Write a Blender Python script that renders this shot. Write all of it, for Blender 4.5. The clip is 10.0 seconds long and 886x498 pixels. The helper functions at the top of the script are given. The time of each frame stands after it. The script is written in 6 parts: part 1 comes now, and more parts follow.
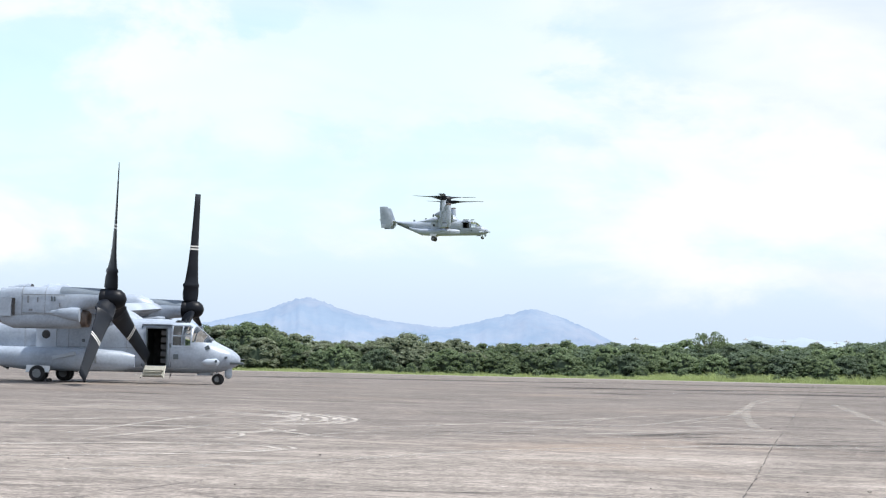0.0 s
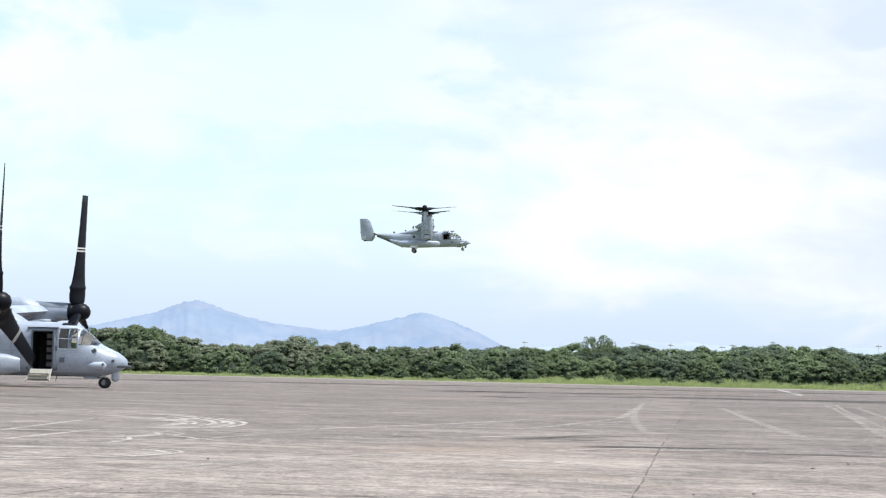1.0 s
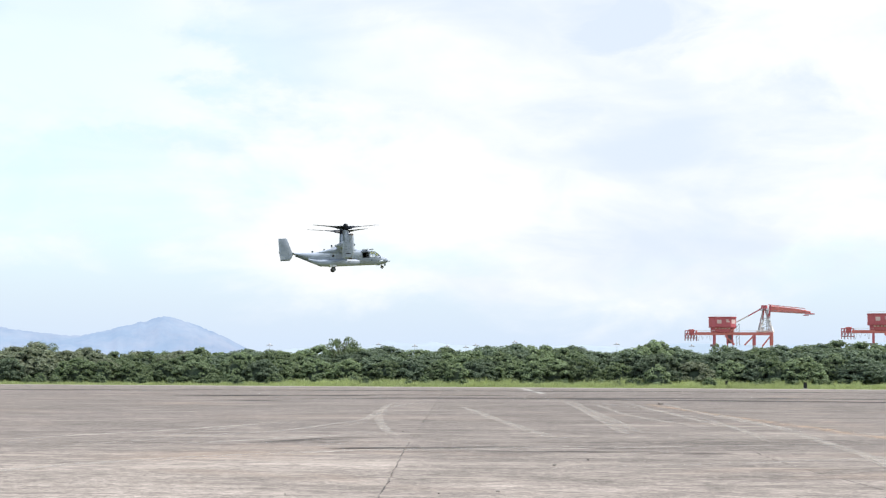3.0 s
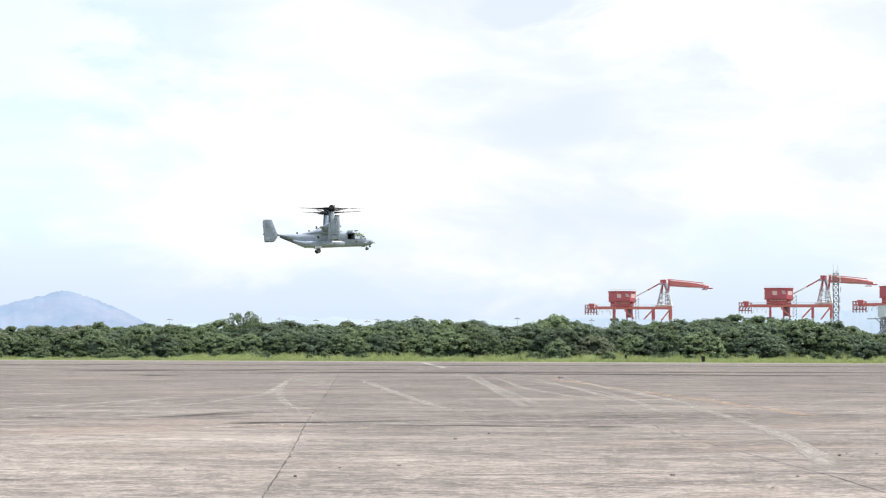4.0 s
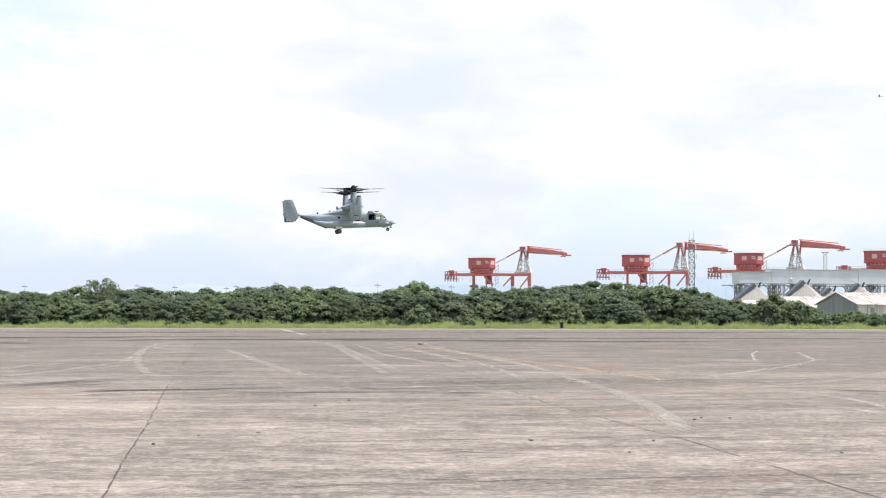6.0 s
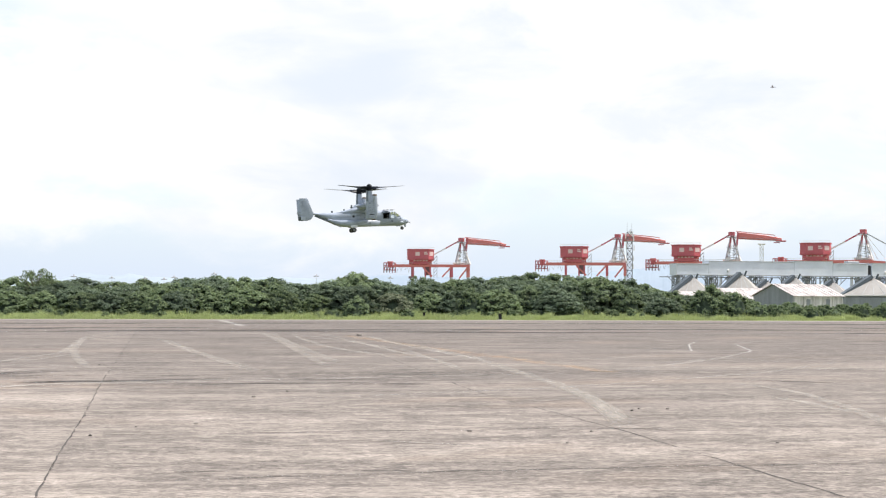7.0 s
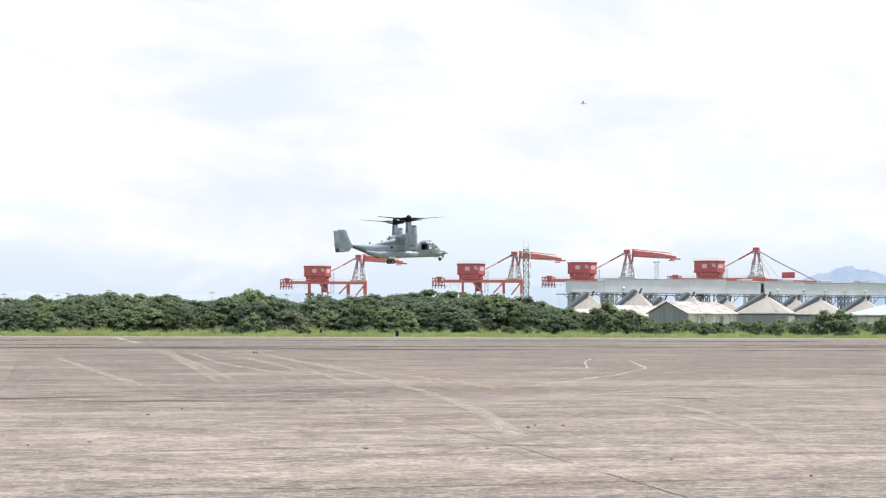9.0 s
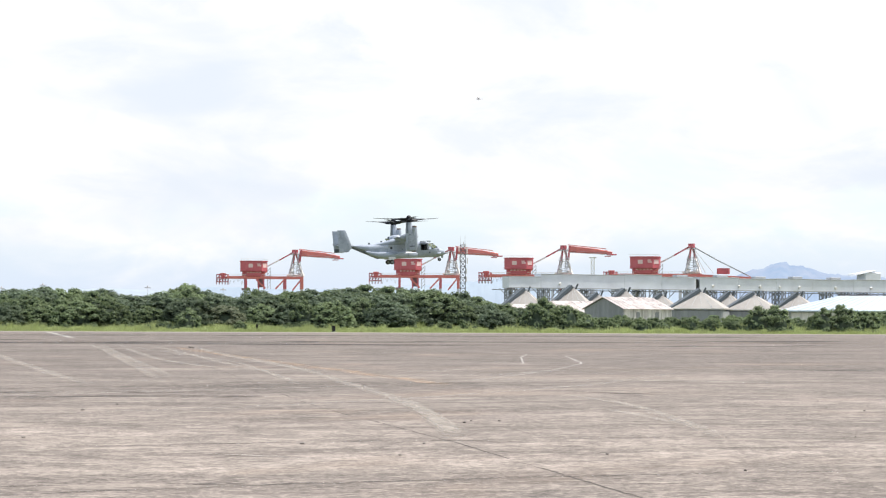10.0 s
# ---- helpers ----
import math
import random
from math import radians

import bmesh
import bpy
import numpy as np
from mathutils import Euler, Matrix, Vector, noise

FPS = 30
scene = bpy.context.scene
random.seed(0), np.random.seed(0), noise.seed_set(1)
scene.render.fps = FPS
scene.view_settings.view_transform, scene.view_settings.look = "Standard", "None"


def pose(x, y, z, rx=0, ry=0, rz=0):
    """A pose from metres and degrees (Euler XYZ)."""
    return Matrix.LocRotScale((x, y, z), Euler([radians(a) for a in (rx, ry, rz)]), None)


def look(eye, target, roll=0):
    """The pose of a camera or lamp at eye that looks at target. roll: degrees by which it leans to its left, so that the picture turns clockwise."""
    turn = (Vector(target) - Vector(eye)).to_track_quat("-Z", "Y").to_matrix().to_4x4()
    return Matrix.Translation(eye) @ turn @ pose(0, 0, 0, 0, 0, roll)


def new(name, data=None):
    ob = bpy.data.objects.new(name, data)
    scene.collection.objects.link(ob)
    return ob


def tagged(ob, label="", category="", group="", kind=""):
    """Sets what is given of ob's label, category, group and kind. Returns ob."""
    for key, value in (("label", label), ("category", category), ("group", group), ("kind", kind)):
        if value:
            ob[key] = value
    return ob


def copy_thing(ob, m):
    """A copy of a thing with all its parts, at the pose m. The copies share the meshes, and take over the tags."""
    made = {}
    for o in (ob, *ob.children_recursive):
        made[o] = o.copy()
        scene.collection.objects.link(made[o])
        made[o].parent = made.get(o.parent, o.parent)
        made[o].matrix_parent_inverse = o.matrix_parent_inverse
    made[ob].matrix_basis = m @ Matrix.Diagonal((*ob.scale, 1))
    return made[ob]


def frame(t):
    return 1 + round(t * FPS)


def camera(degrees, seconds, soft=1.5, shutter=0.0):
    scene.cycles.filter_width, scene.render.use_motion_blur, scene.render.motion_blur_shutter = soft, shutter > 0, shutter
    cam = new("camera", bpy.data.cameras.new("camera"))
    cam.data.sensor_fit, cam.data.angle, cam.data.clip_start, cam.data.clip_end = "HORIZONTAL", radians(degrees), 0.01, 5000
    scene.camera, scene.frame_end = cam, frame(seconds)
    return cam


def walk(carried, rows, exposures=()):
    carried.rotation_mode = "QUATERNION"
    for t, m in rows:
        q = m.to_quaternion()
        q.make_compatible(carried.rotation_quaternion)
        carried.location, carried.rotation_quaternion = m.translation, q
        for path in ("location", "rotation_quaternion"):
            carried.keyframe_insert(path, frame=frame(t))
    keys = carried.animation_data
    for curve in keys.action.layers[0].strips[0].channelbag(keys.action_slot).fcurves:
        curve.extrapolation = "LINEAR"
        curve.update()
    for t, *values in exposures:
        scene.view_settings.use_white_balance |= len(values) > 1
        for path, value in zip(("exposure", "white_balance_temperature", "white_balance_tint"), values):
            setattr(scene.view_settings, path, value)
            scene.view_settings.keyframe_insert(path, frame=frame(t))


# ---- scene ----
cam = camera(27.5, 10.0, soft=1.2, shutter=0.08)
EYE = 1.3


def view(yaw, pitch, roll):
    """A camera turn on its stand: degrees to the left, up, and the lean to its left."""
    return pose(0, 0, EYE, 0, 0, yaw) @ pose(0, 0, 0, 90 + pitch) @ pose(0, 0, 0, 0, 0, roll)


PAN = [
    (0.0, 0.0, 3.547, 1.215), (0.5, -1.642, 3.542, 1.175), (1.0, -3.482, 3.725, 1.24),
    (1.5, -5.773, 4.058, 0.962), (2.0, -7.873, 4.222, 0.598), (2.5, -9.766, 4.14, 0.416),
    (4.0, -14.696, 3.106, 0.239), (4.5, -15.938, 2.687, 0.212), (5.0, -17.131, 2.552, 0.212),
    (6.5, -20.065, 1.856, 0.136), (7.0, -21.062, 1.793, 0.185), (7.5, -22.016, 1.818, 0.18),
    (8.0, -22.802, 2.064, 0.173), (8.5, -23.498, 2.222, 0.21), (9.0, -24.317, 2.344, 0.236),
    (9.5, -25.306, 2.306, 0.305), (10.0, -26.317, 2.203, 0.309),
]
walk(cam, [(t, view(yaw, pitch, roll)) for t, yaw, pitch, roll in PAN], [(0.0, 0.18, 6350, 10), (2.5, 0.17, 6450, 10), (4.5, 0.23, 6650, 11), (7.0, 0.23, 6800, 12), (10.0, 0.23, 6800, 12)])

# ---- light ----
SUN_UP, SUN_ROUND = 65.0, 104.0   # height, and compass angle clockwise from +y
sun = new("sun", bpy.data.lights.new("sun", "SUN"))
sun.data.energy, sun.data.angle, sun.data.color = 5.0, radians(0.6), (1.0, 0.965, 0.91)
sun.matrix_world = look(
    (60 * math.sin(radians(SUN_ROUND)), 60 * math.cos(radians(SUN_ROUND)), 90),
    (60 * math.sin(radians(SUN_ROUND)) - math.cos(radians(SUN_UP)) * math.sin(radians(SUN_ROUND)),
     60 * math.cos(radians(SUN_ROUND)) - math.cos(radians(SUN_UP)) * math.cos(radians(SUN_ROUND)),
     90 - math.sin(radians(SUN_UP))))

world = bpy.data.worlds.new("sky")
scene.world = world
world.use_nodes = True


def build_sky():
    """Clear sky with a broken veil of bright cloud, thinning to haze above the horizon."""
    nt = world.node_tree
    nt.nodes.clear()
    N, L = nt.nodes.new, nt.links.new
    out, bg = N("ShaderNodeOutputWorld"), N("ShaderNodeBackground")
    sky = N("ShaderNodeTexSky")
    sky.sky_type, sky.sun_disc = "NISHITA", False
    sky.sun_elevation, sky.sun_rotation = radians(SUN_UP), radians(SUN_ROUND)
    sky.air_density, sky.dust_density, sky.ozone_density = 1.0, 1.2, 1.6
    co = N("ShaderNodeTexCoord")

    def noise_at(scale, detail, rough, warp, stretch, shift):
        mp = N("ShaderNodeMapping")
        mp.inputs["Scale"].default_value = stretch
        mp.inputs["Location"].default_value = shift
        L(co.outputs["Generated"], mp.inputs["Vector"])
        nz = N("ShaderNodeTexNoise")
        nz.inputs["Scale"].default_value, nz.inputs["Detail"].default_value = scale, detail
        nz.inputs["Roughness"].default_value, nz.inputs["Distortion"].default_value = rough, warp
        L(mp.outputs[0], nz.inputs["Vector"])
        return nz.outputs["Fac"]

    def ramp(value, lo, hi):
        r = N("ShaderNodeMapRange")
        r.interpolation_type = "SMOOTHSTEP"
        r.inputs["From Min"].default_value, r.inputs["From Max"].default_value = lo, hi
        L(value, r.inputs["Value"])
        return r.outputs["Result"]

    def calc(op, a, b):
        m = N("ShaderNodeMath")
        m.operation = op
        for k, v in enumerate((a, b)):
            if isinstance(v, (int, float)):
                m.inputs[k].default_value = v
            else:
                L(v, m.inputs[k])
        return m.outputs[0]

    def mix(fac, a, b):
        m = N("ShaderNodeMix")
        m.data_type = "RGBA"
        L(fac, m.inputs[0])
        for k, v in ((6, a), (7, b)):
            if isinstance(v, tuple):
                m.inputs[k].default_value = (*v, 1)
            else:
                L(v, m.inputs[k])
        return m.outputs[2]

    sep = N("ShaderNodeSeparateXYZ")
    L(co.outputs["Generated"], sep.inputs[0])
    x, z = sep.outputs["X"], sep.outputs["Z"]
    soft = ramp(noise_at(3.4, 4.0, 0.52, 0.5, (1, 1, 3.0), (4.1, 0.3, 0.2)), 0.34, 0.64)
    puffs = ramp(noise_at(8.0, 7.0, 0.58, 0.25, (1, 1, 1.8), (0.62, 0.2, 0.35)), 0.45, 0.6)
    # a clear lane lies between two cloud decks and closes towards the port
    lane = calc("MULTIPLY", ramp(z, 0.055, 0.15), ramp(z, 0.235, 0.17))
    lane = calc("MULTIPLY", lane, ramp(x, 0.22, -0.05))
    gaps = calc("MULTIPLY", lane, calc("SUBTRACT", 1.0, calc("MULTIPLY", puffs, 0.8)))
    thin = calc("MULTIPLY", calc("MULTIPLY", calc("SUBTRACT", 1.0, soft), 0.42), ramp(x, 0.2, -0.05))
    cover = calc("SUBTRACT", 0.94, calc("MAXIMUM", calc("MULTIPLY", gaps, 0.68), thin))
    cover = calc("MAXIMUM", cover, calc("MULTIPLY", puffs, 0.55))
    # heaps stand out of the haze above the horizon
    heaps = noise_at(9.0, 6.0, 0.55, 0.3, (1, 1, 2.3), (2.7, 0.9, 0.15))
    lift = calc("ADD", z, calc("MULTIPLY", calc("SUBTRACT", heaps, 0.5), 0.22))
    lift = calc("SUBTRACT", lift, calc("MULTIPLY", ramp(x, 0.24, -0.02), 0.03))
    cover = calc("MULTIPLY", cover, ramp(lift, 0.02, 0.082))
    cover = calc("MULTIPLY", cover, calc("SUBTRACT", 1.0, calc("MULTIPLY", ramp(z, 0.32, 0.8), 0.8)))
    shade = ramp(noise_at(6.0, 5.0, 0.52, 0.6, (1, 1, 2.8), (1.9, 0.1, 0.75)), 0.33, 0.74)
    shade = calc("MULTIPLY", shade, calc("SUBTRACT", 1.0, calc("MULTIPLY", puffs, 0.75)))
    under = ramp(noise_at(7.5, 6.0, 0.56, 0.35, (1, 1, 2.5), (5.3, 1.4, 0.6)), 0.37, 0.74)
    shade = calc("MAXIMUM", shade, calc("MULTIPLY", under, ramp(x, 0.02, 0.3)))
    rag = noise_at(14.0, 6.0, 0.6, 0.5, (1, 1, 2.2), (3.3, 0.7, 0.4))
    for cx, cz, rx, rz, amount in ((0.296, 0.19, 0.05, 0.03, 1.1), (0.474, 0.097, 0.095, 0.018, 0.8), (0.412, 0.133, 0.06, 0.022, 0.6), (0.53, 0.106, 0.05, 0.016, 0.6)):
        dx, dz = calc("DIVIDE", calc("SUBTRACT", x, cx), rx), calc("DIVIDE", calc("SUBTRACT", z, cz), rz)
        far = calc("SQRT", calc("ADD", calc("MULTIPLY", dx, dx), calc("MULTIPLY", dz, dz)), 0.0)
        bank = ramp(calc("ADD", far, calc("MULTIPLY", calc("SUBTRACT", rag, 0.5), 2.4)), 1.15, 0.1)
        shade = calc("MAXIMUM", shade, calc("MULTIPLY", bank, amount))
    cloud = mix(shade, CLOUD_LIT, CLOUD_SHADE)
    haze = ramp(z, 0.16, -0.01)
    clear = N("ShaderNodeMix")
    clear.data_type, clear.blend_type = "RGBA", "MULTIPLY"
    clear.inputs[0].default_value = 1.0
    clear.inputs[7].default_value = (*SKY_TINT, 1)
    L(sky.outputs[0], clear.inputs[6])
    base = mix(haze, clear.outputs[2], HAZE)
    L(mix(cover, base, cloud), bg.inputs["Color"])
    bg.inputs["Strength"].default_value = 0.1
    L(bg.outputs[0], out.inputs["Surface"])


CLOUD_LIT, CLOUD_SHADE = (9.6, 9.6, 9.6), (6.95, 7.7, 8.76)
HAZE, SKY_TINT = (6.16, 7.3, 8.98), (2.2, 2.24, 2.04)
build_sky()

# ---- materials ----


def material(name, base, rough=0.6, metal=0.0, dark=0.75, light=1.15, scale=3.0, fine=40.0, bump=0.15, bump_size=0.01,
             vary=0.0, island=0.0, coords="Object", stretch=(1, 1, 1), spec=0.5):
    """A surface with blotches at one scale and grain at another, both in its colour and in its relief."""
    m = bpy.data.materials.new(name)
    m.use_nodes = True
    nt = m.node_tree
    N, L = nt.nodes.new, nt.links.new
    bsdf = nt.nodes["Principled BSDF"]
    bsdf.inputs["Roughness"].default_value, bsdf.inputs["Metallic"].default_value = rough, metal
    bsdf.inputs["Specular IOR Level"].default_value = spec
    co, mp = N("ShaderNodeTexCoord"), N("ShaderNodeMapping")
    mp.inputs["Scale"].default_value = stretch
    L(co.outputs[coords], mp.inputs["Vector"])
    n1, n2 = N("ShaderNodeTexNoise"), N("ShaderNodeTexNoise")
    n1.inputs["Scale"].default_value, n1.inputs["Detail"].default_value = scale, 4
    n2.inputs["Scale"].default_value, n2.inputs["Detail"].default_value = fine, 3
    for n in (n1, n2):
        L(mp.outputs[0], n.inputs["Vector"])
    add = N("ShaderNodeMath")
    add.operation = "MULTIPLY_ADD"
    add.inputs[1].default_value, add.inputs[2].default_value = 0.35, 0.0
    L(n2.outputs["Fac"], add.inputs[0])
    tot = N("ShaderNodeMath")
    tot.operation = "MULTIPLY_ADD"
    tot.inputs[1].default_value = 0.65
    L(n1.outputs["Fac"], tot.inputs[0])
    L(add.outputs[0], tot.inputs[2])
    rng = N("ShaderNodeMapRange")
    rng.inputs["From Min"].default_value, rng.inputs["From Max"].default_value = 0.3, 0.7
    rng.inputs["To Min"].default_value, rng.inputs["To Max"].default_value = dark, light
    L(tot.outputs[0], rng.inputs["Value"])
    value = rng.outputs["Result"]
    for amount, node, socket in ((vary, "ShaderNodeObjectInfo", "Random"), (island, "ShaderNodeNewGeometry", "Random Per Island")):
        if amount:
            r = N("ShaderNodeMapRange")
            r.inputs["To Min"].default_value, r.inputs["To Max"].default_value = 1 - amount, 1 + amount
            L(N(node).outputs[socket], r.inputs["Value"])
            mu = N("ShaderNodeMath")
            mu.operation = "MULTIPLY"
            L(value, mu.inputs[0])
            L(r.outputs["Result"], mu.inputs[1])
            value = mu.outputs[0]
    mix = N("ShaderNodeMix")
    mix.data_type, mix.blend_type = "RGBA", "MULTIPLY"
    mix.inputs[0].default_value = 1.0
    mix.inputs[6].default_value = (*base, 1)
    L(value, mix.inputs[7])
    L(mix.outputs[2], bsdf.inputs["Base Color"])
    if bump:
        b = N("ShaderNodeBump")
        b.inputs["Strength"].default_value, b.inputs["Distance"].default_value = bump, bump_size
        L(tot.outputs[0], b.inputs["Height"])
        L(b.outputs[0], bsdf.inputs["Normal"])
    return m


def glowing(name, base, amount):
    """Far country seen through miles of lit air: the haze's light is put in as emission over a dark slope."""
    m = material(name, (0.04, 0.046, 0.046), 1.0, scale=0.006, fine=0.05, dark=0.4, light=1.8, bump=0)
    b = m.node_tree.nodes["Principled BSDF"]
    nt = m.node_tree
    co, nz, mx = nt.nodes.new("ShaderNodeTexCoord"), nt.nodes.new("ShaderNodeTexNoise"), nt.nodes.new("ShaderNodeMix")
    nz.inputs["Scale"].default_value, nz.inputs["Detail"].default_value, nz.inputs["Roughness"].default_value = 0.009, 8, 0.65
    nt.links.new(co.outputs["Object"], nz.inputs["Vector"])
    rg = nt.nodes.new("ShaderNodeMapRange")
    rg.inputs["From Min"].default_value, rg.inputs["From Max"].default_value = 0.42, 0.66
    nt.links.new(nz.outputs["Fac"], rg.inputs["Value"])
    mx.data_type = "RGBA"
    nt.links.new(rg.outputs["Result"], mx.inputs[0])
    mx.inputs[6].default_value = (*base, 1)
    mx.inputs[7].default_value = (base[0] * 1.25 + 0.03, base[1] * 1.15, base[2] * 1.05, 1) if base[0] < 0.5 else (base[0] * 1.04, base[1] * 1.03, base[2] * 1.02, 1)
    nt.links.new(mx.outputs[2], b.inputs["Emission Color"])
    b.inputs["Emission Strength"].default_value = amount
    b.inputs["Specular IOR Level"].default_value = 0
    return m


def apron_material():
    m = bpy.data.materials.new("weathered_concrete")
    m.use_nodes = True
    nt = m.node_tree
    N, L = nt.nodes.new, nt.links.new
    bsdf = nt.nodes["Principled BSDF"]
    bsdf.inputs["Roughness"].default_value = 0.85
    bsdf.inputs["Specular IOR Level"].default_value = 0.25
    co = N("ShaderNodeTexCoord")

    def layer(scale, detail, rough, warp, stretch, lo, hi, turn=0.0):
        mp, nz, rg = N("ShaderNodeMapping"), N("ShaderNodeTexNoise"), N("ShaderNodeMapRange")
        mp.inputs["Scale"].default_value = stretch
        mp.inputs["Rotation"].default_value = (0, 0, radians(turn))
        nz.inputs["Scale"].default_value, nz.inputs["Detail"].default_value = scale, detail
        nz.inputs["Roughness"].default_value, nz.inputs["Distortion"].default_value = rough, warp
        rg.interpolation_type = "SMOOTHSTEP"
        rg.inputs["From Min"].default_value, rg.inputs["From Max"].default_value = lo, hi
        L(co.outputs["Object"], mp.inputs["Vector"])
        L(mp.outputs[0], nz.inputs["Vector"])
        L(nz.outputs["Fac"], rg.inputs["Value"])
        return rg.outputs["Result"], nz.outputs["Fac"]

    def blend(fac, a, b, how="MIX"):
        mx = N("ShaderNodeMix")
        mx.data_type, mx.blend_type = "RGBA", how
        if isinstance(fac, float):
            mx.inputs[0].default_value = fac
        else:
            L(fac, mx.inputs[0])
        for k, v in ((6, a), (7, b)):
            if isinstance(v, tuple):
                mx.inputs[k].default_value = (*v, 1)
            else:
                L(v, mx.inputs[k])
        return mx.outputs[2]

    def scaled(value, amount):
        m = N("ShaderNodeMath")
        m.operation = "MULTIPLY"
        m.inputs[1].default_value = amount
        L(value, m.inputs[0])
        return m.outputs[0]

    def toned(c, value, lo, hi):
        r = N("ShaderNodeMapRange")
        r.inputs["To Min"].default_value, r.inputs["To Max"].default_value = lo, hi
        L(value, r.inputs["Value"])
        return blend(1.0, c, r.outputs["Result"], "MULTIPLY")

    broad, _ = layer(0.03, 5, 0.6, 0.4, (1, 1, 1), 0.38, 0.62)
    c = blend(broad, CONCRETE_A, CONCRETE_B)
    # beyond the first bays the concrete turns to a darker tone
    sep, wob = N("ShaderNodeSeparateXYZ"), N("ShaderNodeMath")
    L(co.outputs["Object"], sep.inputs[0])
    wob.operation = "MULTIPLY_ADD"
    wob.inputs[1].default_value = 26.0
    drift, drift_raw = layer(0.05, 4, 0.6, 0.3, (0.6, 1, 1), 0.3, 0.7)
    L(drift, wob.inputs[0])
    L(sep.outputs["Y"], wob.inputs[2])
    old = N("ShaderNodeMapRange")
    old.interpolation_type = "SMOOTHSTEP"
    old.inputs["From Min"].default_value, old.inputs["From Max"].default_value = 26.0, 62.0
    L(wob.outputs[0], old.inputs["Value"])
    c = blend(old.outputs["Result"], c, CONCRETE_FAR)
    for scale, lo, hi, stretch, turn in ((0.16, 0.82, 1.18, (0.6, 1, 1), 4), (0.55, 0.78, 1.2, (0.5, 1, 1), -6), (1.7, 0.75, 1.21, (0.8, 1, 1), 7), (5.0, 0.72, 1.26, (0.8, 1, 1), 0)):
        v, _ = layer(scale, 5, 0.72, 0.5, stretch, 0.36, 0.64, turn)
        c = toned(c, v, lo, hi)
    bleach, _ = layer(0.33, 6, 0.7, 0.9, (0.6, 1.0, 1), 0.52, 0.7, 9)
    c = blend(scaled(bleach, 0.42), c, CONCRETE_PALE)
    dark, _ = layer(0.8, 6, 0.66, 0.4, (0.28, 1.5, 1), 0.56, 0.7, -5)
    c = blend(scaled(dark, 0.6), c, CONCRETE_DARK)
    lanes, _ = layer(0.1, 4, 0.55, 0.25, (0.07, 1.0, 1), 0.54, 0.64, 3)
    c = blend(scaled(lanes, 0.4), c, CONCRETE_DARK)
    for scale, warp, shift, lo, hi, tone, amount in ((0.3, 0.3, 4, 0.57, 0.65, CONCRETE_DARK, 0.3), (0.22, 0.35, -3, 0.58, 0.66, CONCRETE_PALE, 0.2), (0.6, 0.3, 2, 0.58, 0.66, CONCRETE_DARK, 0.28), (0.75, 0.3, -2, 0.58, 0.66, CONCRETE_PALE, 0.16)):
        lines, _ = layer(scale, 6, 0.66, warp * 2, (0.16, 1.0, 1), lo, hi, shift)
        c = blend(scaled(lines, amount), c, tone)
    grit, grit_raw = layer(16.0, 4, 0.7, 0, (1, 1, 1), 0.3, 0.75)
    c = toned(c, grit, 0.52, 1.44)
    # the bay west of the long joint was cast paler
    bay = N("ShaderNodeMath")
    bay.operation = "MULTIPLY_ADD"
    bay.inputs[1].default_value = 0.054
    L(sep.outputs["Y"], bay.inputs[0])
    L(sep.outputs["X"], bay.inputs[2])
    west = N("ShaderNodeMapRange")
    west.inputs["From Min"].default_value, west.inputs["From Max"].default_value = -0.79, -0.73
    L(bay.outputs[0], west.inputs["Value"])
    c = toned(c, west.outputs["Result"], 1.09, 0.97)
    for scale, stretch, lo, hi, tone, amount, turn in (
            (0.22, (0.10, 1, 1), 0.55, 0.63, CONCRETE_DARK, 0.6, 1), (0.30, (0.14, 1, 1), 0.57, 0.65, CONCRETE_PALE, 0.34, -2),
            (0.9, (0.25, 1, 1), 0.55, 0.63, CONCRETE_DARK, 0.42, 2), (1.1, (0.3, 1, 1), 0.56, 0.64, CONCRETE_PALE, 0.45, -1),
            (2.6, (0.5, 1, 1), 0.56, 0.64, CONCRETE_DARK, 0.32, -3), (3.0, (0.5, 1, 1), 0.55, 0.64, CONCRETE_PALE, 0.42, 2),
            (8.0, (0.7, 1, 1), 0.54, 0.62, CONCRETE_PALE, 0.55, 0), (7.0, (0.7, 1, 1), 0.55, 0.63, CONCRETE_DARK, 0.42, 3),
            (19.0, (0.8, 1, 1), 0.54, 0.62, CONCRETE_PALE, 0.5, 0), (22.0, (0.8, 1, 1), 0.55, 0.62, CONCRETE_DARK, 0.4, 3)):
        v, _ = layer(scale, 6, 0.68, 0.3, stretch, lo, hi, turn)
        c = blend(scaled(v, amount), c, tone)
    rusty, _ = layer(0.13, 5, 0.65, 0.6, (0.7, 1, 1), 0.54, 0.7, 20)
    c = blend(scaled(rusty, 0.4), c, (0.30, 0.225, 0.172))
    specks, _ = layer(6.0, 3, 0.6, 0, (1, 1, 1), 0.64, 0.72)
    c = blend(scaled(specks, 0.4), c, (0.07, 0.065, 0.06))
    L(c, bsdf.inputs["Base Color"])
    b = N("ShaderNodeBump")
    b.inputs["Strength"].default_value, b.inputs["Distance"].default_value = 0.35, 0.006
    L(grit_raw, b.inputs["Height"])
    L(b.outputs[0], bsdf.inputs["Normal"])
    return m


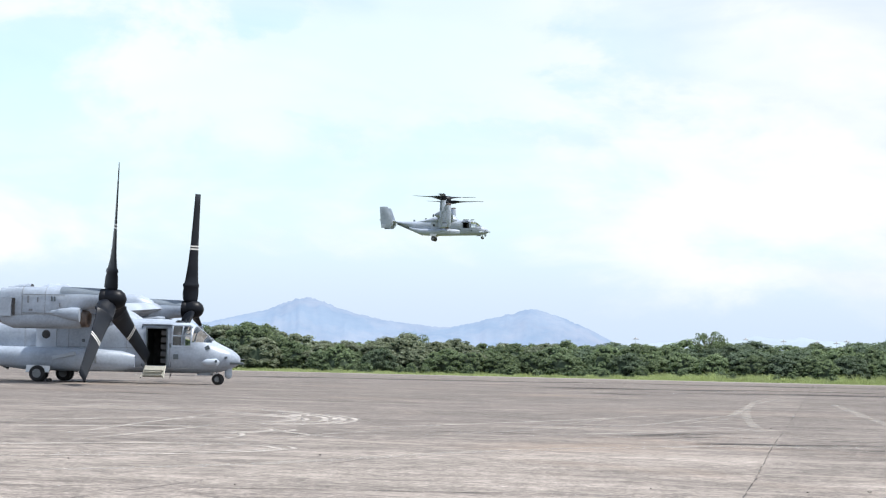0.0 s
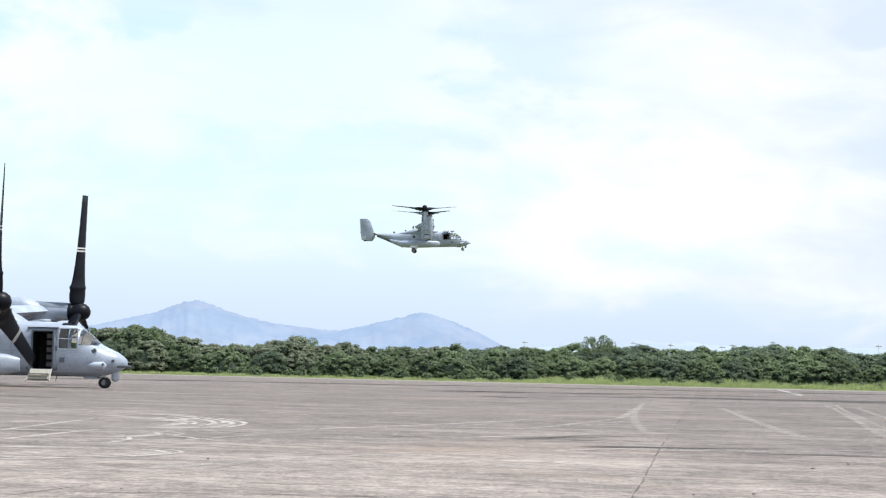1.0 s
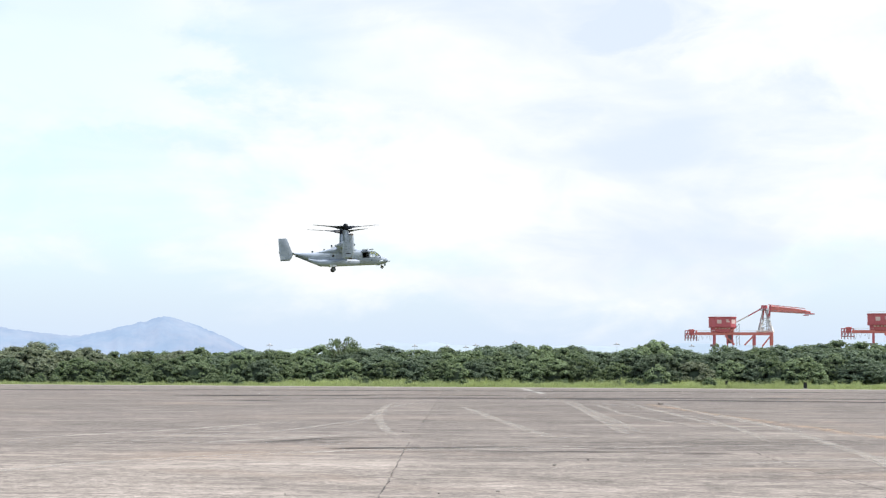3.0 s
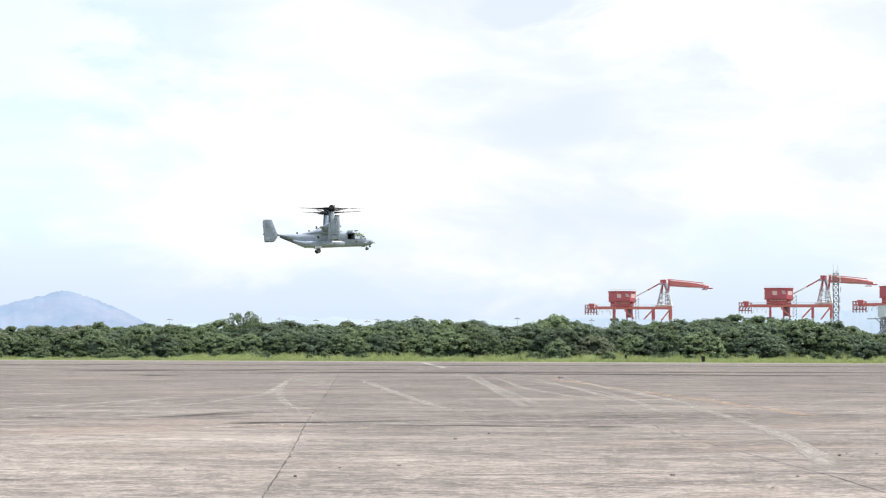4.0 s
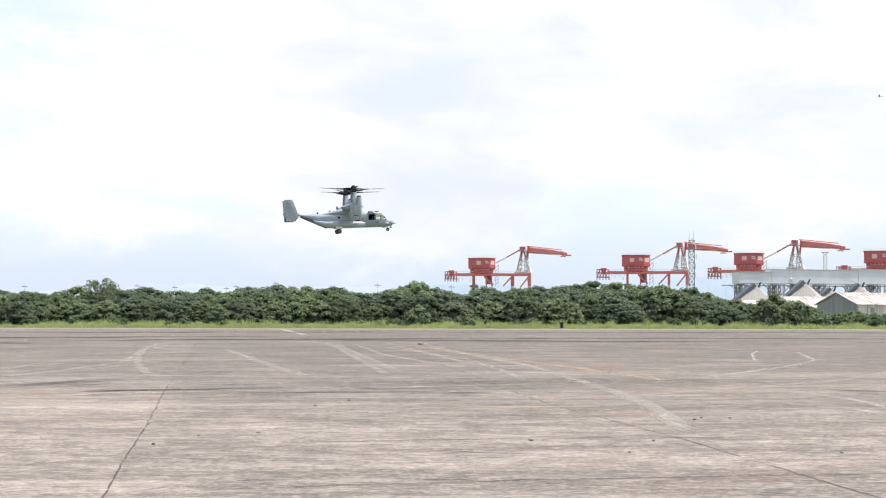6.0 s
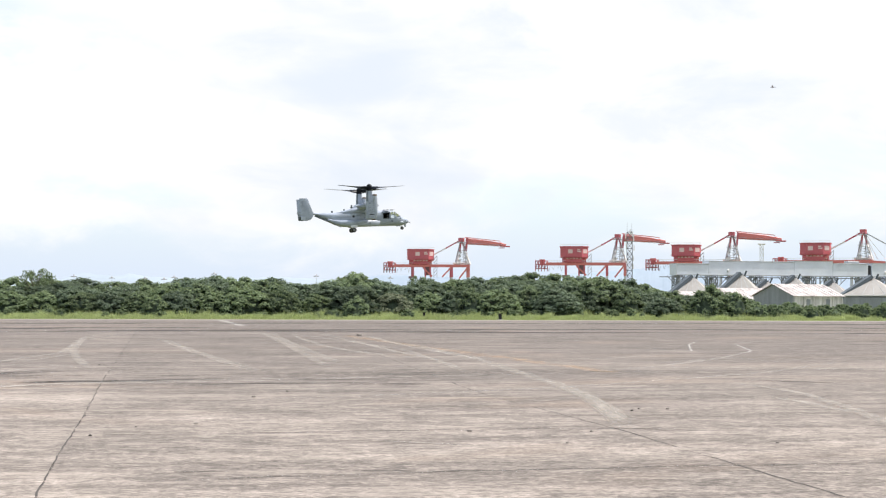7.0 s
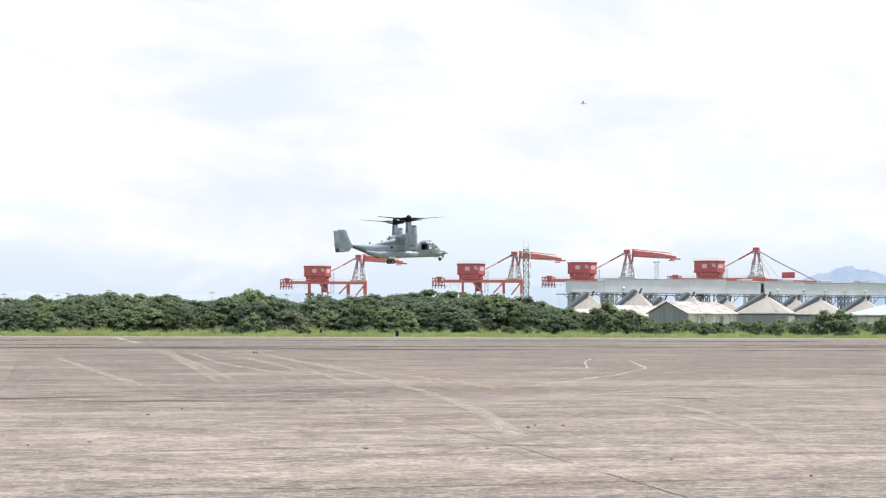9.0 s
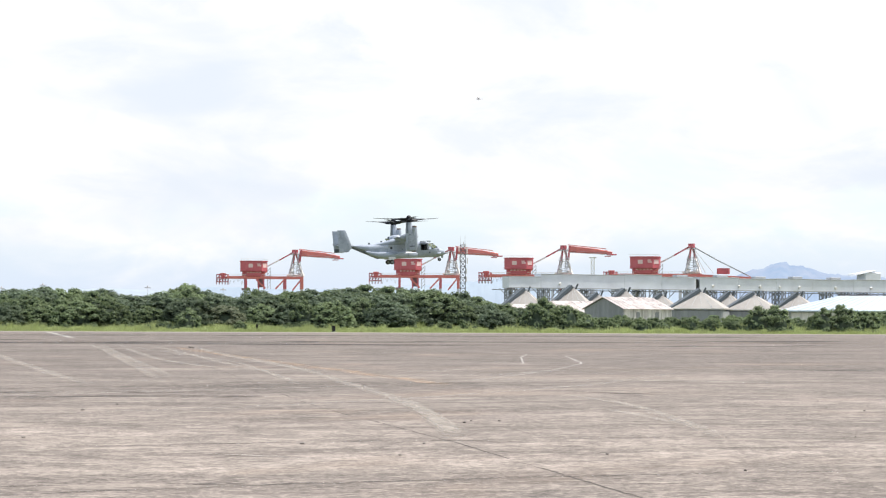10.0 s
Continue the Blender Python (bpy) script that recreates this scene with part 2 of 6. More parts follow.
CONCRETE_FAR = (0.119, 0.102, 0.093)
CONCRETE_A, CONCRETE_B = (0.212, 0.184, 0.163), (0.268, 0.232, 0.205)
CONCRETE_PALE, CONCRETE_DARK = (0.365, 0.320, 0.278), (0.076, 0.064, 0.057)
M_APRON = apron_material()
M_SOIL = material("dry_grassland", (0.12, 0.13, 0.05), 0.95, scale=0.05, fine=2.0, dark=0.7, light=1.25, bump=0.3, bump_size=0.05)
M_SHOULDER = material("dusty_shoulder_concrete", (0.22, 0.197, 0.175), 0.9, scale=0.3, fine=3, dark=0.75, light=1.15)
M_TAR = material("joint_tar", (0.06, 0.054, 0.05), 0.9, scale=4, fine=60, dark=0.6, light=1.5)
M_SCUFF = material("worn_tyre_track", (0.4, 0.365, 0.325), 0.9, scale=1.2, fine=25, dark=0.7, light=1.12)
M_YELLOW = material("faded_yellow_paint", (0.46, 0.335, 0.235), 0.8, scale=1.5, fine=20, dark=0.65, light=1.15)
M_WHITE_LINE = material("worn_white_paint", (0.43, 0.41, 0.38), 0.8, scale=1.5, fine=20, dark=0.7, light=1.15)
M_GREY = material("grey_airframe_paint", (0.33, 0.38, 0.455), 0.4, scale=0.9, fine=9, dark=0.68, light=1.17, bump=0.08, bump_size=0.01)
M_GREY2 = material("pale_airframe_panel", (0.38, 0.43, 0.50), 0.5, scale=1.5, fine=12, dark=0.88, light=1.08, bump=0.05)
M_DARK_PANEL = material("dark_airframe_panel", (0.085, 0.105, 0.12), 0.55, scale=2, fine=14, dark=0.8, light=1.2)
M_BLACK = material("black_rubber", (0.018, 0.018, 0.019), 0.8, scale=6, fine=60, dark=0.7, light=1.3)
M_METAL = material("worn_strut_metal", (0.2, 0.21, 0.22), 0.5, 0.4, scale=6, fine=40)
M_PALE_STRUT = material("white_gear_paint", (0.72, 0.73, 0.74), 0.5, scale=5, fine=40, dark=0.85, light=1.05)
M_COWL = material("dark_cowl_paint", (0.13, 0.16, 0.195), 0.5, scale=2, fine=14, dark=0.8, light=1.2)
M_STAIN = material("oil_stained_vent", (0.16, 0.175, 0.2), 0.6, scale=4, fine=30, dark=0.6, light=1.3)
M_BIRD = material("pale_feathers", (0.6, 0.6, 0.62), 0.8, scale=20, fine=90, dark=0.7, light=1.2)
M_SOOT = material("heat_stained_metal", (0.13, 0.10, 0.085), 0.6, 0.3, scale=5, fine=30, dark=0.5, light=1.4)
M_CABIN = material("dark_cabin_lining", (0.03, 0.03, 0.032), 0.8, scale=5, fine=30, dark=0.6, light=1.6)
M_CABIN2 = material("cabin_fitting", (0.07, 0.07, 0.072), 0.7, scale=5, fine=30)
M_LINE = material("panel_joint", (0.22, 0.24, 0.26), 0.7, scale=5, fine=30)
M_STEP = material("tan_step_paint", (0.36, 0.35, 0.30), 0.6, scale=6, fine=40)
# both crane reds carry the far haze in their colour, paler and pinker
M_RED = material("hazed_crane_red", (0.52, 0.12, 0.145), 0.6, scale=0.15, fine=1.5, dark=0.85, light=1.15, bump=0)
M_ORANGE = material("hazed_crane_orange", (0.68, 0.205, 0.185), 0.6, scale=0.15, fine=1.5, dark=0.85, light=1.1, bump=0)
# pale tone of the lower crane legs: their fading into haze, put in as colour
M_HAZED_LEG = material("hazed_crane_leg", (0.6, 0.62, 0.66), 0.6, scale=0.2, fine=2, dark=0.88, light=1.06, bump=0)
M_HOPPER = material("hopper_plate", (0.25, 0.17, 0.19), 0.7, scale=0.3, fine=2, dark=0.8, light=1.2, bump=0)
M_CRANE_WHITE = material("crane_white_paint", (0.78, 0.76, 0.75), 0.6, scale=0.2, fine=2, dark=0.85, light=1.05, bump=0)
M_CRANE_GREY = material("crane_grey_steel", (0.42, 0.42, 0.45), 0.6, scale=0.2, fine=2, bump=0)
M_LOGO = material("white_sign_paint", (0.74, 0.56, 0.55), 0.6, scale=0.3, fine=3, dark=0.85, light=1.05, bump=0)
M_CLAD = material("pale_cladding", (0.66, 0.70, 0.75), 0.6, scale=0.25, fine=3, dark=0.88, light=1.06, bump=0)
M_CLAD2 = material("grey_cladding", (0.40, 0.42, 0.44), 0.6, scale=0.25, fine=3, dark=0.85, light=1.1, bump=0)
M_TOWER = material("weathered_tower_steel", (0.17, 0.165, 0.18), 0.7, scale=0.4, fine=4, bump=0)
M_STEEL = material("trestle_steel", (0.25, 0.265, 0.285), 0.6, 0.0, scale=0.4, fine=4, bump=0)
M_SHED_ROOF = material("dusty_shed_roof", (0.335, 0.32, 0.30), 0.75, scale=0.2, fine=2.5, dark=0.8, light=1.12, bump=0, stretch=(1, 1, 0.3))
M_RUST_ROOF = material("rust_streaked_white_roof", (0.58, 0.53, 0.515), 0.7, scale=0.45, fine=2.0, dark=0.34, light=1.15, bump=0, stretch=(1, 1, 0.4))
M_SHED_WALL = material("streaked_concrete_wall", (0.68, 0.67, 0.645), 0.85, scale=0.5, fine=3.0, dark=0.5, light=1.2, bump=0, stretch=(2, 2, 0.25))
# darker wall tone: the shade on the gable ends is put into its colour
M_WALL_SHADE = material("shaded_wall_grey", (0.27, 0.29, 0.30), 0.8, scale=0.5, fine=3.0, dark=0.75, light=1.15, bump=0, stretch=(2, 2, 0.25))
M_BLUE_ROOF = material("pale_blue_roof_sheet", (0.42, 0.5, 0.57), 0.6, scale=0.2, fine=2.0, dark=0.9, light=1.05, bump=0)
M_BARK = material("grey_brown_bark", (0.13, 0.105, 0.08), 0.9, scale=6, fine=40, bump=0.4, bump_size=0.02)
LEAF_TINTS = [(0.148, 0.196, 0.112), (0.176, 0.232, 0.13), (0.130, 0.173, 0.119), (0.182, 0.238, 0.132), (0.186, 0.214, 0.148)]
M_LEAF = [material("foliage", c, 0.55, scale=0.5, fine=3.0, dark=0.75, light=1.25, bump=0, vary=0.25, island=0.45, spec=0.15) for c in LEAF_TINTS]
# the shade inside the crowns is put into this darker green
M_LEAF_SHADE = material("inner_foliage_shade", (0.064, 0.086, 0.06), 0.9, scale=1.5, fine=8, dark=0.6, light=1.4, bump=0, spec=0.03)
M_GRASS = material("tall_grass", (0.33, 0.38, 0.19), 0.7, scale=0.12, fine=1.0, dark=0.75, light=1.25, bump=0, island=0.35)


def leafy(m, tint, amount):
    """Leaves let some light through."""
    nt = m.node_tree
    mx, tr = nt.nodes.new("ShaderNodeMixShader"), nt.nodes.new("ShaderNodeBsdfTranslucent")
    tr.inputs["Color"].default_value = (*tint, 1)
    mx.inputs[0].default_value = amount
    nt.links.new(nt.nodes["Principled BSDF"].outputs[0], mx.inputs[1])
    nt.links.new(tr.outputs[0], mx.inputs[2])
    nt.links.new(mx.outputs[0], nt.nodes["Material Output"].inputs["Surface"])


for m, c in zip(M_LEAF, LEAF_TINTS):
    leafy(m, (c[0] * 1.3, c[1] * 1.3, c[2]), 0.35)
leafy(M_GRASS, (0.46, 0.54, 0.2), 0.42)
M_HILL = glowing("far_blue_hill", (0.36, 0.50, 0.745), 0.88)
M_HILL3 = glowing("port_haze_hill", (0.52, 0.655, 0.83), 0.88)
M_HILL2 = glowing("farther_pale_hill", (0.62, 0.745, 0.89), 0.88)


def worn(m, lo, hi, scale=1.3):
    """Lets the ground show through where paint or rubber has worn off."""
    nt = m.node_tree
    N, L = nt.nodes.new, nt.links.new
    out, bsdf = nt.nodes["Material Output"], nt.nodes["Principled BSDF"]
    co, nz, rg, mx, clear = N("ShaderNodeTexCoord"), N("ShaderNodeTexNoise"), N("ShaderNodeMapRange"), N("ShaderNodeMixShader"), N("ShaderNodeBsdfTransparent")
    nz.inputs["Scale"].default_value, nz.inputs["Detail"].default_value, nz.inputs["Roughness"].default_value = scale, 6, 0.7
    rg.inputs["From Min"].default_value, rg.inputs["From Max"].default_value = lo, hi
    L(co.outputs["Object"], nz.inputs["Vector"])
    L(nz.outputs["Fac"], rg.inputs["Value"])
    wear, mu = N("ShaderNodeAttribute"), N("ShaderNodeMath")
    wear.attribute_name, mu.operation = "wear", "MULTIPLY"
    L(rg.outputs["Result"], mu.inputs[0])
    L(wear.outputs["Fac"], mu.inputs[1])
    L(mu.outputs[0], mx.inputs[0])
    L(clear.outputs[0], mx.inputs[1])
    L(bsdf.outputs[0], mx.inputs[2])
    L(mx.outputs[0], out.inputs["Surface"])
    return m


worn(M_SCUFF, 0.32, 0.76)
worn(M_YELLOW, 0.38, 0.72)
worn(M_WHITE_LINE, 0.26, 0.55)
M_RUBBER = worn(material("rubber_streak", (0.07, 0.063, 0.058), 0.9, scale=2, fine=30), 0.42, 0.75, 0.6)
M_SKID = worn(material("old_skid_marks", (0.06, 0.052, 0.048), 0.9, scale=2, fine=30), 0.36, 0.6, 0.12)
M_CRACK = worn(material("open_joint", (0.062, 0.055, 0.05), 0.95, scale=3, fine=60), 0.4, 0.52, 1.6)
M_CRACK_FINE = worn(material("closed_joint", (0.085, 0.075, 0.068), 0.95, scale=3, fine=60), 0.42, 0.66, 0.9)
M_PALE = worn(material("pale_scuff", (0.43, 0.392, 0.352), 0.9, scale=1.2, fine=25, dark=0.7, light=1.12), 0.27, 0.58, 0.9)
M_STREAK = worn(material("dark_rubber_streak", (0.055, 0.048, 0.044), 0.9, scale=2, fine=30), 0.33, 0.58, 0.45)
M_SWIRL = worn(material("pale_turning_mark", (0.44, 0.4, 0.36), 0.9, scale=1.2, fine=25, dark=0.7, light=1.12), 0.25, 0.57)


def glass_material(name, tint, rough=0.04):
    m = bpy.data.materials.new(name)
    m.use_nodes = True
    b = m.node_tree.nodes["Principled BSDF"]
    b.inputs["Base Color"].default_value = (*tint, 1)
    b.inputs["Specular IOR Level"].default_value = 0.6
    b.inputs["Roughness"].default_value = rough
    b.inputs["Transmission Weight"].default_value = 1.0
    b.inputs["IOR"].default_value = 1.12
    return m


M_GLASS = glass_material("cockpit_glass", (0.8, 0.85, 0.86))


def blade_material():
    """Dark blade paint with two pale bands across it."""
    m = material("rotor_blade_paint", (0.008, 0.010, 0.0145), 0.42, spec=0.16, scale=1.5, fine=18, dark=0.7, light=1.35, bump=0.05)
    nt = m.node_tree
    N, L = nt.nodes.new, nt.links.new
    bsdf = nt.nodes["Principled BSDF"]
    old = bsdf.inputs["Base Color"].links[0].from_socket
    co, sep = N("ShaderNodeTexCoord"), N("ShaderNodeSeparateXYZ")
    L(co.outputs["Object"], sep.inputs[0])
    hit = None
    for at in (3.02, 3.16):
        c = N("ShaderNodeMath")
        c.operation = "COMPARE"
        c.inputs[1].default_value, c.inputs[2].default_value = at, 0.035
        L(sep.outputs["Z"], c.inputs[0])
        if hit is None:
            hit = c.outputs[0]
        else:
            a = N("ShaderNodeMath")
            a.operation = "ADD"
            L(hit, a.inputs[0])
            L(c.outputs[0], a.inputs[1])
            hit = a.outputs[0]
    mx = N("ShaderNodeMix")
    mx.data_type = "RGBA"
    L(hit, mx.inputs[0])
    L(old, mx.inputs[6])
    mx.inputs[7].default_value = (0.6, 0.6, 0.58, 1)
    L(mx.outputs[2], bsdf.inputs["Base Color"])
    return m


M_BLADE = blade_material()
M_HUB = material("dark_hub_paint", (0.005, 0.006, 0.009), 0.4, spec=0.14, scale=3, fine=30, dark=0.7, light=1.4)

# ---- mesh helpers ----


def mesh_of(name, verts, faces, mat, smooth=False):
    me = bpy.data.meshes.new(name)
    me.from_pydata([tuple(v) for v in verts], [], faces)
    for m in (mat if isinstance(mat, (list, tuple)) else [mat]):
        me.materials.append(m)
    if smooth:
        me.shade_smooth()
    me.update()
    return me


def part(name, bm, mat, parent, label="", smooth=False, at=None):
    """Links a bmesh, or (verts, faces), as one mesh object under its thing."""
    if isinstance(bm, tuple):
        me = mesh_of(name, bm[0], bm[1], mat, smooth)
    else:
        bmesh.ops.recalc_face_normals(bm, faces=bm.faces)
        me = bpy.data.meshes.new(name)
        bm.to_mesh(me)
        bm.free()
        me.materials.append(mat)
        if smooth:
            me.shade_smooth()
            me.set_sharp_from_angle(angle=radians(40))
    ob = new(name, me)
    ob.parent = parent
    if at is not None:
        ob.matrix_basis = at
    if label:
        tagged(ob, label)
    return ob


def thing(name, label, category, m=None, group="", kind=""):
    ob = tagged(new(name), label, category, group, kind)
    ob.matrix_basis = m or Matrix()
    return ob


def boxes(*specs):
    """Bevelled boxes: (centre, size) or (centre, size, turn matrix)."""
    bm = bmesh.new()
    for s in specs:
        c, size = s[0], s[1]
        m = Matrix.Translation(c) @ (s[2].to_4x4() if len(s) > 2 else Matrix()) @ Matrix.Diagonal((*size, 1))
        vs = bmesh.ops.create_cube(bm, size=1.0, matrix=m)["verts"]
        es = {e for v in vs for e in v.link_edges}
        bmesh.ops.bevel(bm, geom=list(es), offset=min(size) * 0.12, segments=1, affect="EDGES")
    return bm


def rod_into(bm, a, b, r, r2=None, sides=8):
    a, b = Vector(a), Vector(b)
    q = (b - a).to_track_quat("Z", "Y").to_matrix().to_4x4()
    m = Matrix.Translation((a + b) / 2) @ q
    bmesh.ops.create_cone(bm, cap_ends=True, segments=sides, radius1=r, radius2=r if r2 is None else r2, depth=(b - a).length, matrix=m)


def rods(*specs, sides=8):
    bm = bmesh.new()
    for s in specs:
        rod_into(bm, *s[:3], *(s[3:4]), sides=sides)
    return bm


def beam_into(bm, a, b, w, h):
    """A square beam from a to b."""
    a, b = Vector(a), Vector(b)
    q = (b - a).to_track_quat("Z", "Y").to_matrix().to_4x4()
    bmesh.ops.create_cube(bm, size=1.0, matrix=Matrix.Translation((a + b) / 2) @ q @ Matrix.Diagonal((w, h, (b - a).length, 1)))


def beams(*specs):
    bm = bmesh.new()
    for a, b, w, h in specs:
        beam_into(bm, a, b, w, h)
    return bm


def loft(rings, close_ends=True):
    """A skin over rings of equally many points."""
    bm = bmesh.new()
    rows = [[bm.verts.new(p) for p in ring] for ring in rings]
    n = len(rows[0])
    for a, b in zip(rows, rows[1:]):
        for k in range(n):
            bm.faces.new((a[k], a[(k + 1) % n], b[(k + 1) % n], b[k]))
    if close_ends:
        bm.faces.new(rows[0])
        bm.faces.new(rows[-1][::-1])
    return bm


def oval(x, y, z, ry, rz, n=2.0, count=24):
    """A ring across the x axis; n above 2 squares it."""
    out = []
    for k in range(count):
        a = 2 * math.pi * (k + 0.5) / count
        c, s = math.cos(a), math.sin(a)
        out.append((x, y + ry * math.copysign(abs(c) ** (2 / n), c), z + rz * math.copysign(abs(s) ** (2 / n), s)))
    return out


def wheel_bm(r, w, at=(0, 0, 0)):
    bm = bmesh.new()
    prof = [(-w / 2, r * 0.55), (-w / 2, r * 0.86), (-w * 0.36, r * 0.97), (0, r), (w * 0.36, r * 0.97), (w / 2, r * 0.86), (w / 2, r * 0.55)]
    rows = []
    for k in range(20):
        a = 2 * math.pi * k / 20
        rows.append([bm.verts.new((at[0] + q * math.cos(a), at[1] + y, at[2] + q * math.sin(a))) for y, q in prof])
    for a, b in zip(rows, rows[1:] + rows[:1]):
        for k in range(len(prof) - 1):
            bm.faces.new((a[k], a[k + 1], b[k + 1], b[k]))
    return bm


def polar(az, d, z=0.0):
    """A place d metres off on the bearing az, clockwise from +y."""
    return Vector((d * math.sin(radians(az)), d * math.cos(radians(az)), z))

# ---- ground, hills ----
FACE = 15.0                       # bearing at which the apron's far edge stands square


def belt(az, off=0.0, z=0.0):
    """A place on the far side of the apron: its edge at off = 0, deeper behind it with off."""
    return polar(az, (164.0 + off) / math.cos(radians(az - FACE)), z)


def belt_frame():
    return pose(0, 0, 0, 0, 0, -FACE)


def build_ground():
    ground = new("ground", mesh_of("ground", [(-5000, -5000, -0.06), (5000, -5000, -0.06), (5000, 5000, -0.06), (-5000, 5000, -0.06)], [(0, 1, 2, 3)], M_SOIL))
    tagged(ground, "flat green and straw-coloured grassland beyond the apron", "ground", kind="structure")
    rng = random.Random(3)
    far = [(x, 164 + rng.uniform(-0.35, 0.25), 0.0) for x in np.arange(-420, 421, 3.0)]
    verts = [(-420, -160, 0), (420, -160, 0)] + far[::-1]
    shoulder = [(x, y - 0.2, 0.004) for x, y, z in far] + [(x, 153 + rng.uniform(-2.0, 2.0), 0.004) for x, y, z in far[::-1]]
    n2 = len(far)
    edge = new("trim_shoulder", mesh_of("trim_shoulder", shoulder, [(k, k + 1, 2 * n2 - 2 - k, 2 * n2 - 1 - k) for k in range(n2 - 1)], M_SHOULDER))
    edge.matrix_basis = belt_frame()
    tagged(edge, "paler dusty concrete shoulder along the apron's edge", "shoulder", kind="structure")
    low = [(x, y, -0.3) for x, y, z in verts]
    n = len(verts)
    faces = [tuple(range(n))] + [(k, k + n, (k + 1) % n + n, (k + 1) % n) for k in range(n)]
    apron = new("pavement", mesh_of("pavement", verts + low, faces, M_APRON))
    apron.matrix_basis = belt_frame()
    tagged(apron, "weathered brown-grey concrete airfield apron with stains", "pavement", kind="structure")
    return apron


apron = build_ground()


def ribbon(name, points, width, mat, z=0.002, seed=0, rough=0.3, step=0.8):
    """A strip that lies on the apron along a bent line, with a ragged edge."""
    rng = random.Random(seed)
    pts = []
    for a, b in zip(points, points[1:]):
        a, b = Vector(a), Vector(b)
        n = max(2, int((b - a).length / step))
        pts += [a.lerp(b, k / n) for k in range(n)]
    pts.append(Vector(points[-1]))
    for _ in range(2):
        pts = [pts[0]] + [(pts[k - 1] + pts[k] * 2 + pts[k + 1]) / 4 for k in range(1, len(pts) - 1)] + [pts[-1]]
    verts, faces, wear = [], [], []
    soft = width > 0.06
    n = len(pts) - 1
    for k, p in enumerate(pts):
        d = (pts[min(k + 1, n)] - pts[max(k - 1, 0)]).normalized()
        s = Vector((-d.y, d.x))
        q = p + s * rng.uniform(-rough, rough) * width
        w1, w2 = width * (0.5 + rng.uniform(-rough, rough) * 0.6), width * (0.5 + rng.uniform(-rough, rough) * 0.6)
        end = min(1.0, k / 2.5, (n - k) / 2.5) if soft else 1.0
        rows = ((w1 * 1.5, 0.0), (w1 * 0.5, end), (-w2 * 0.5, end), (-w2 * 1.5, 0.0)) if soft else ((w1, 1.0), (-w2, 1.0))
        c = len(rows)
        for off, amount in rows:
            verts.append((*(q + s * off), z))
            wear.append(amount)
        if k:
            faces += [(c * k + i - c, c * k + i - c + 1, c * k + i + 1, c * k + i) for i in range(c - 1)]
    me = mesh_of(name, verts, faces, mat)
    me.attributes.new("wear", "FLOAT", "POINT").data.foreach_set("value", wear)
    return new(name, me)


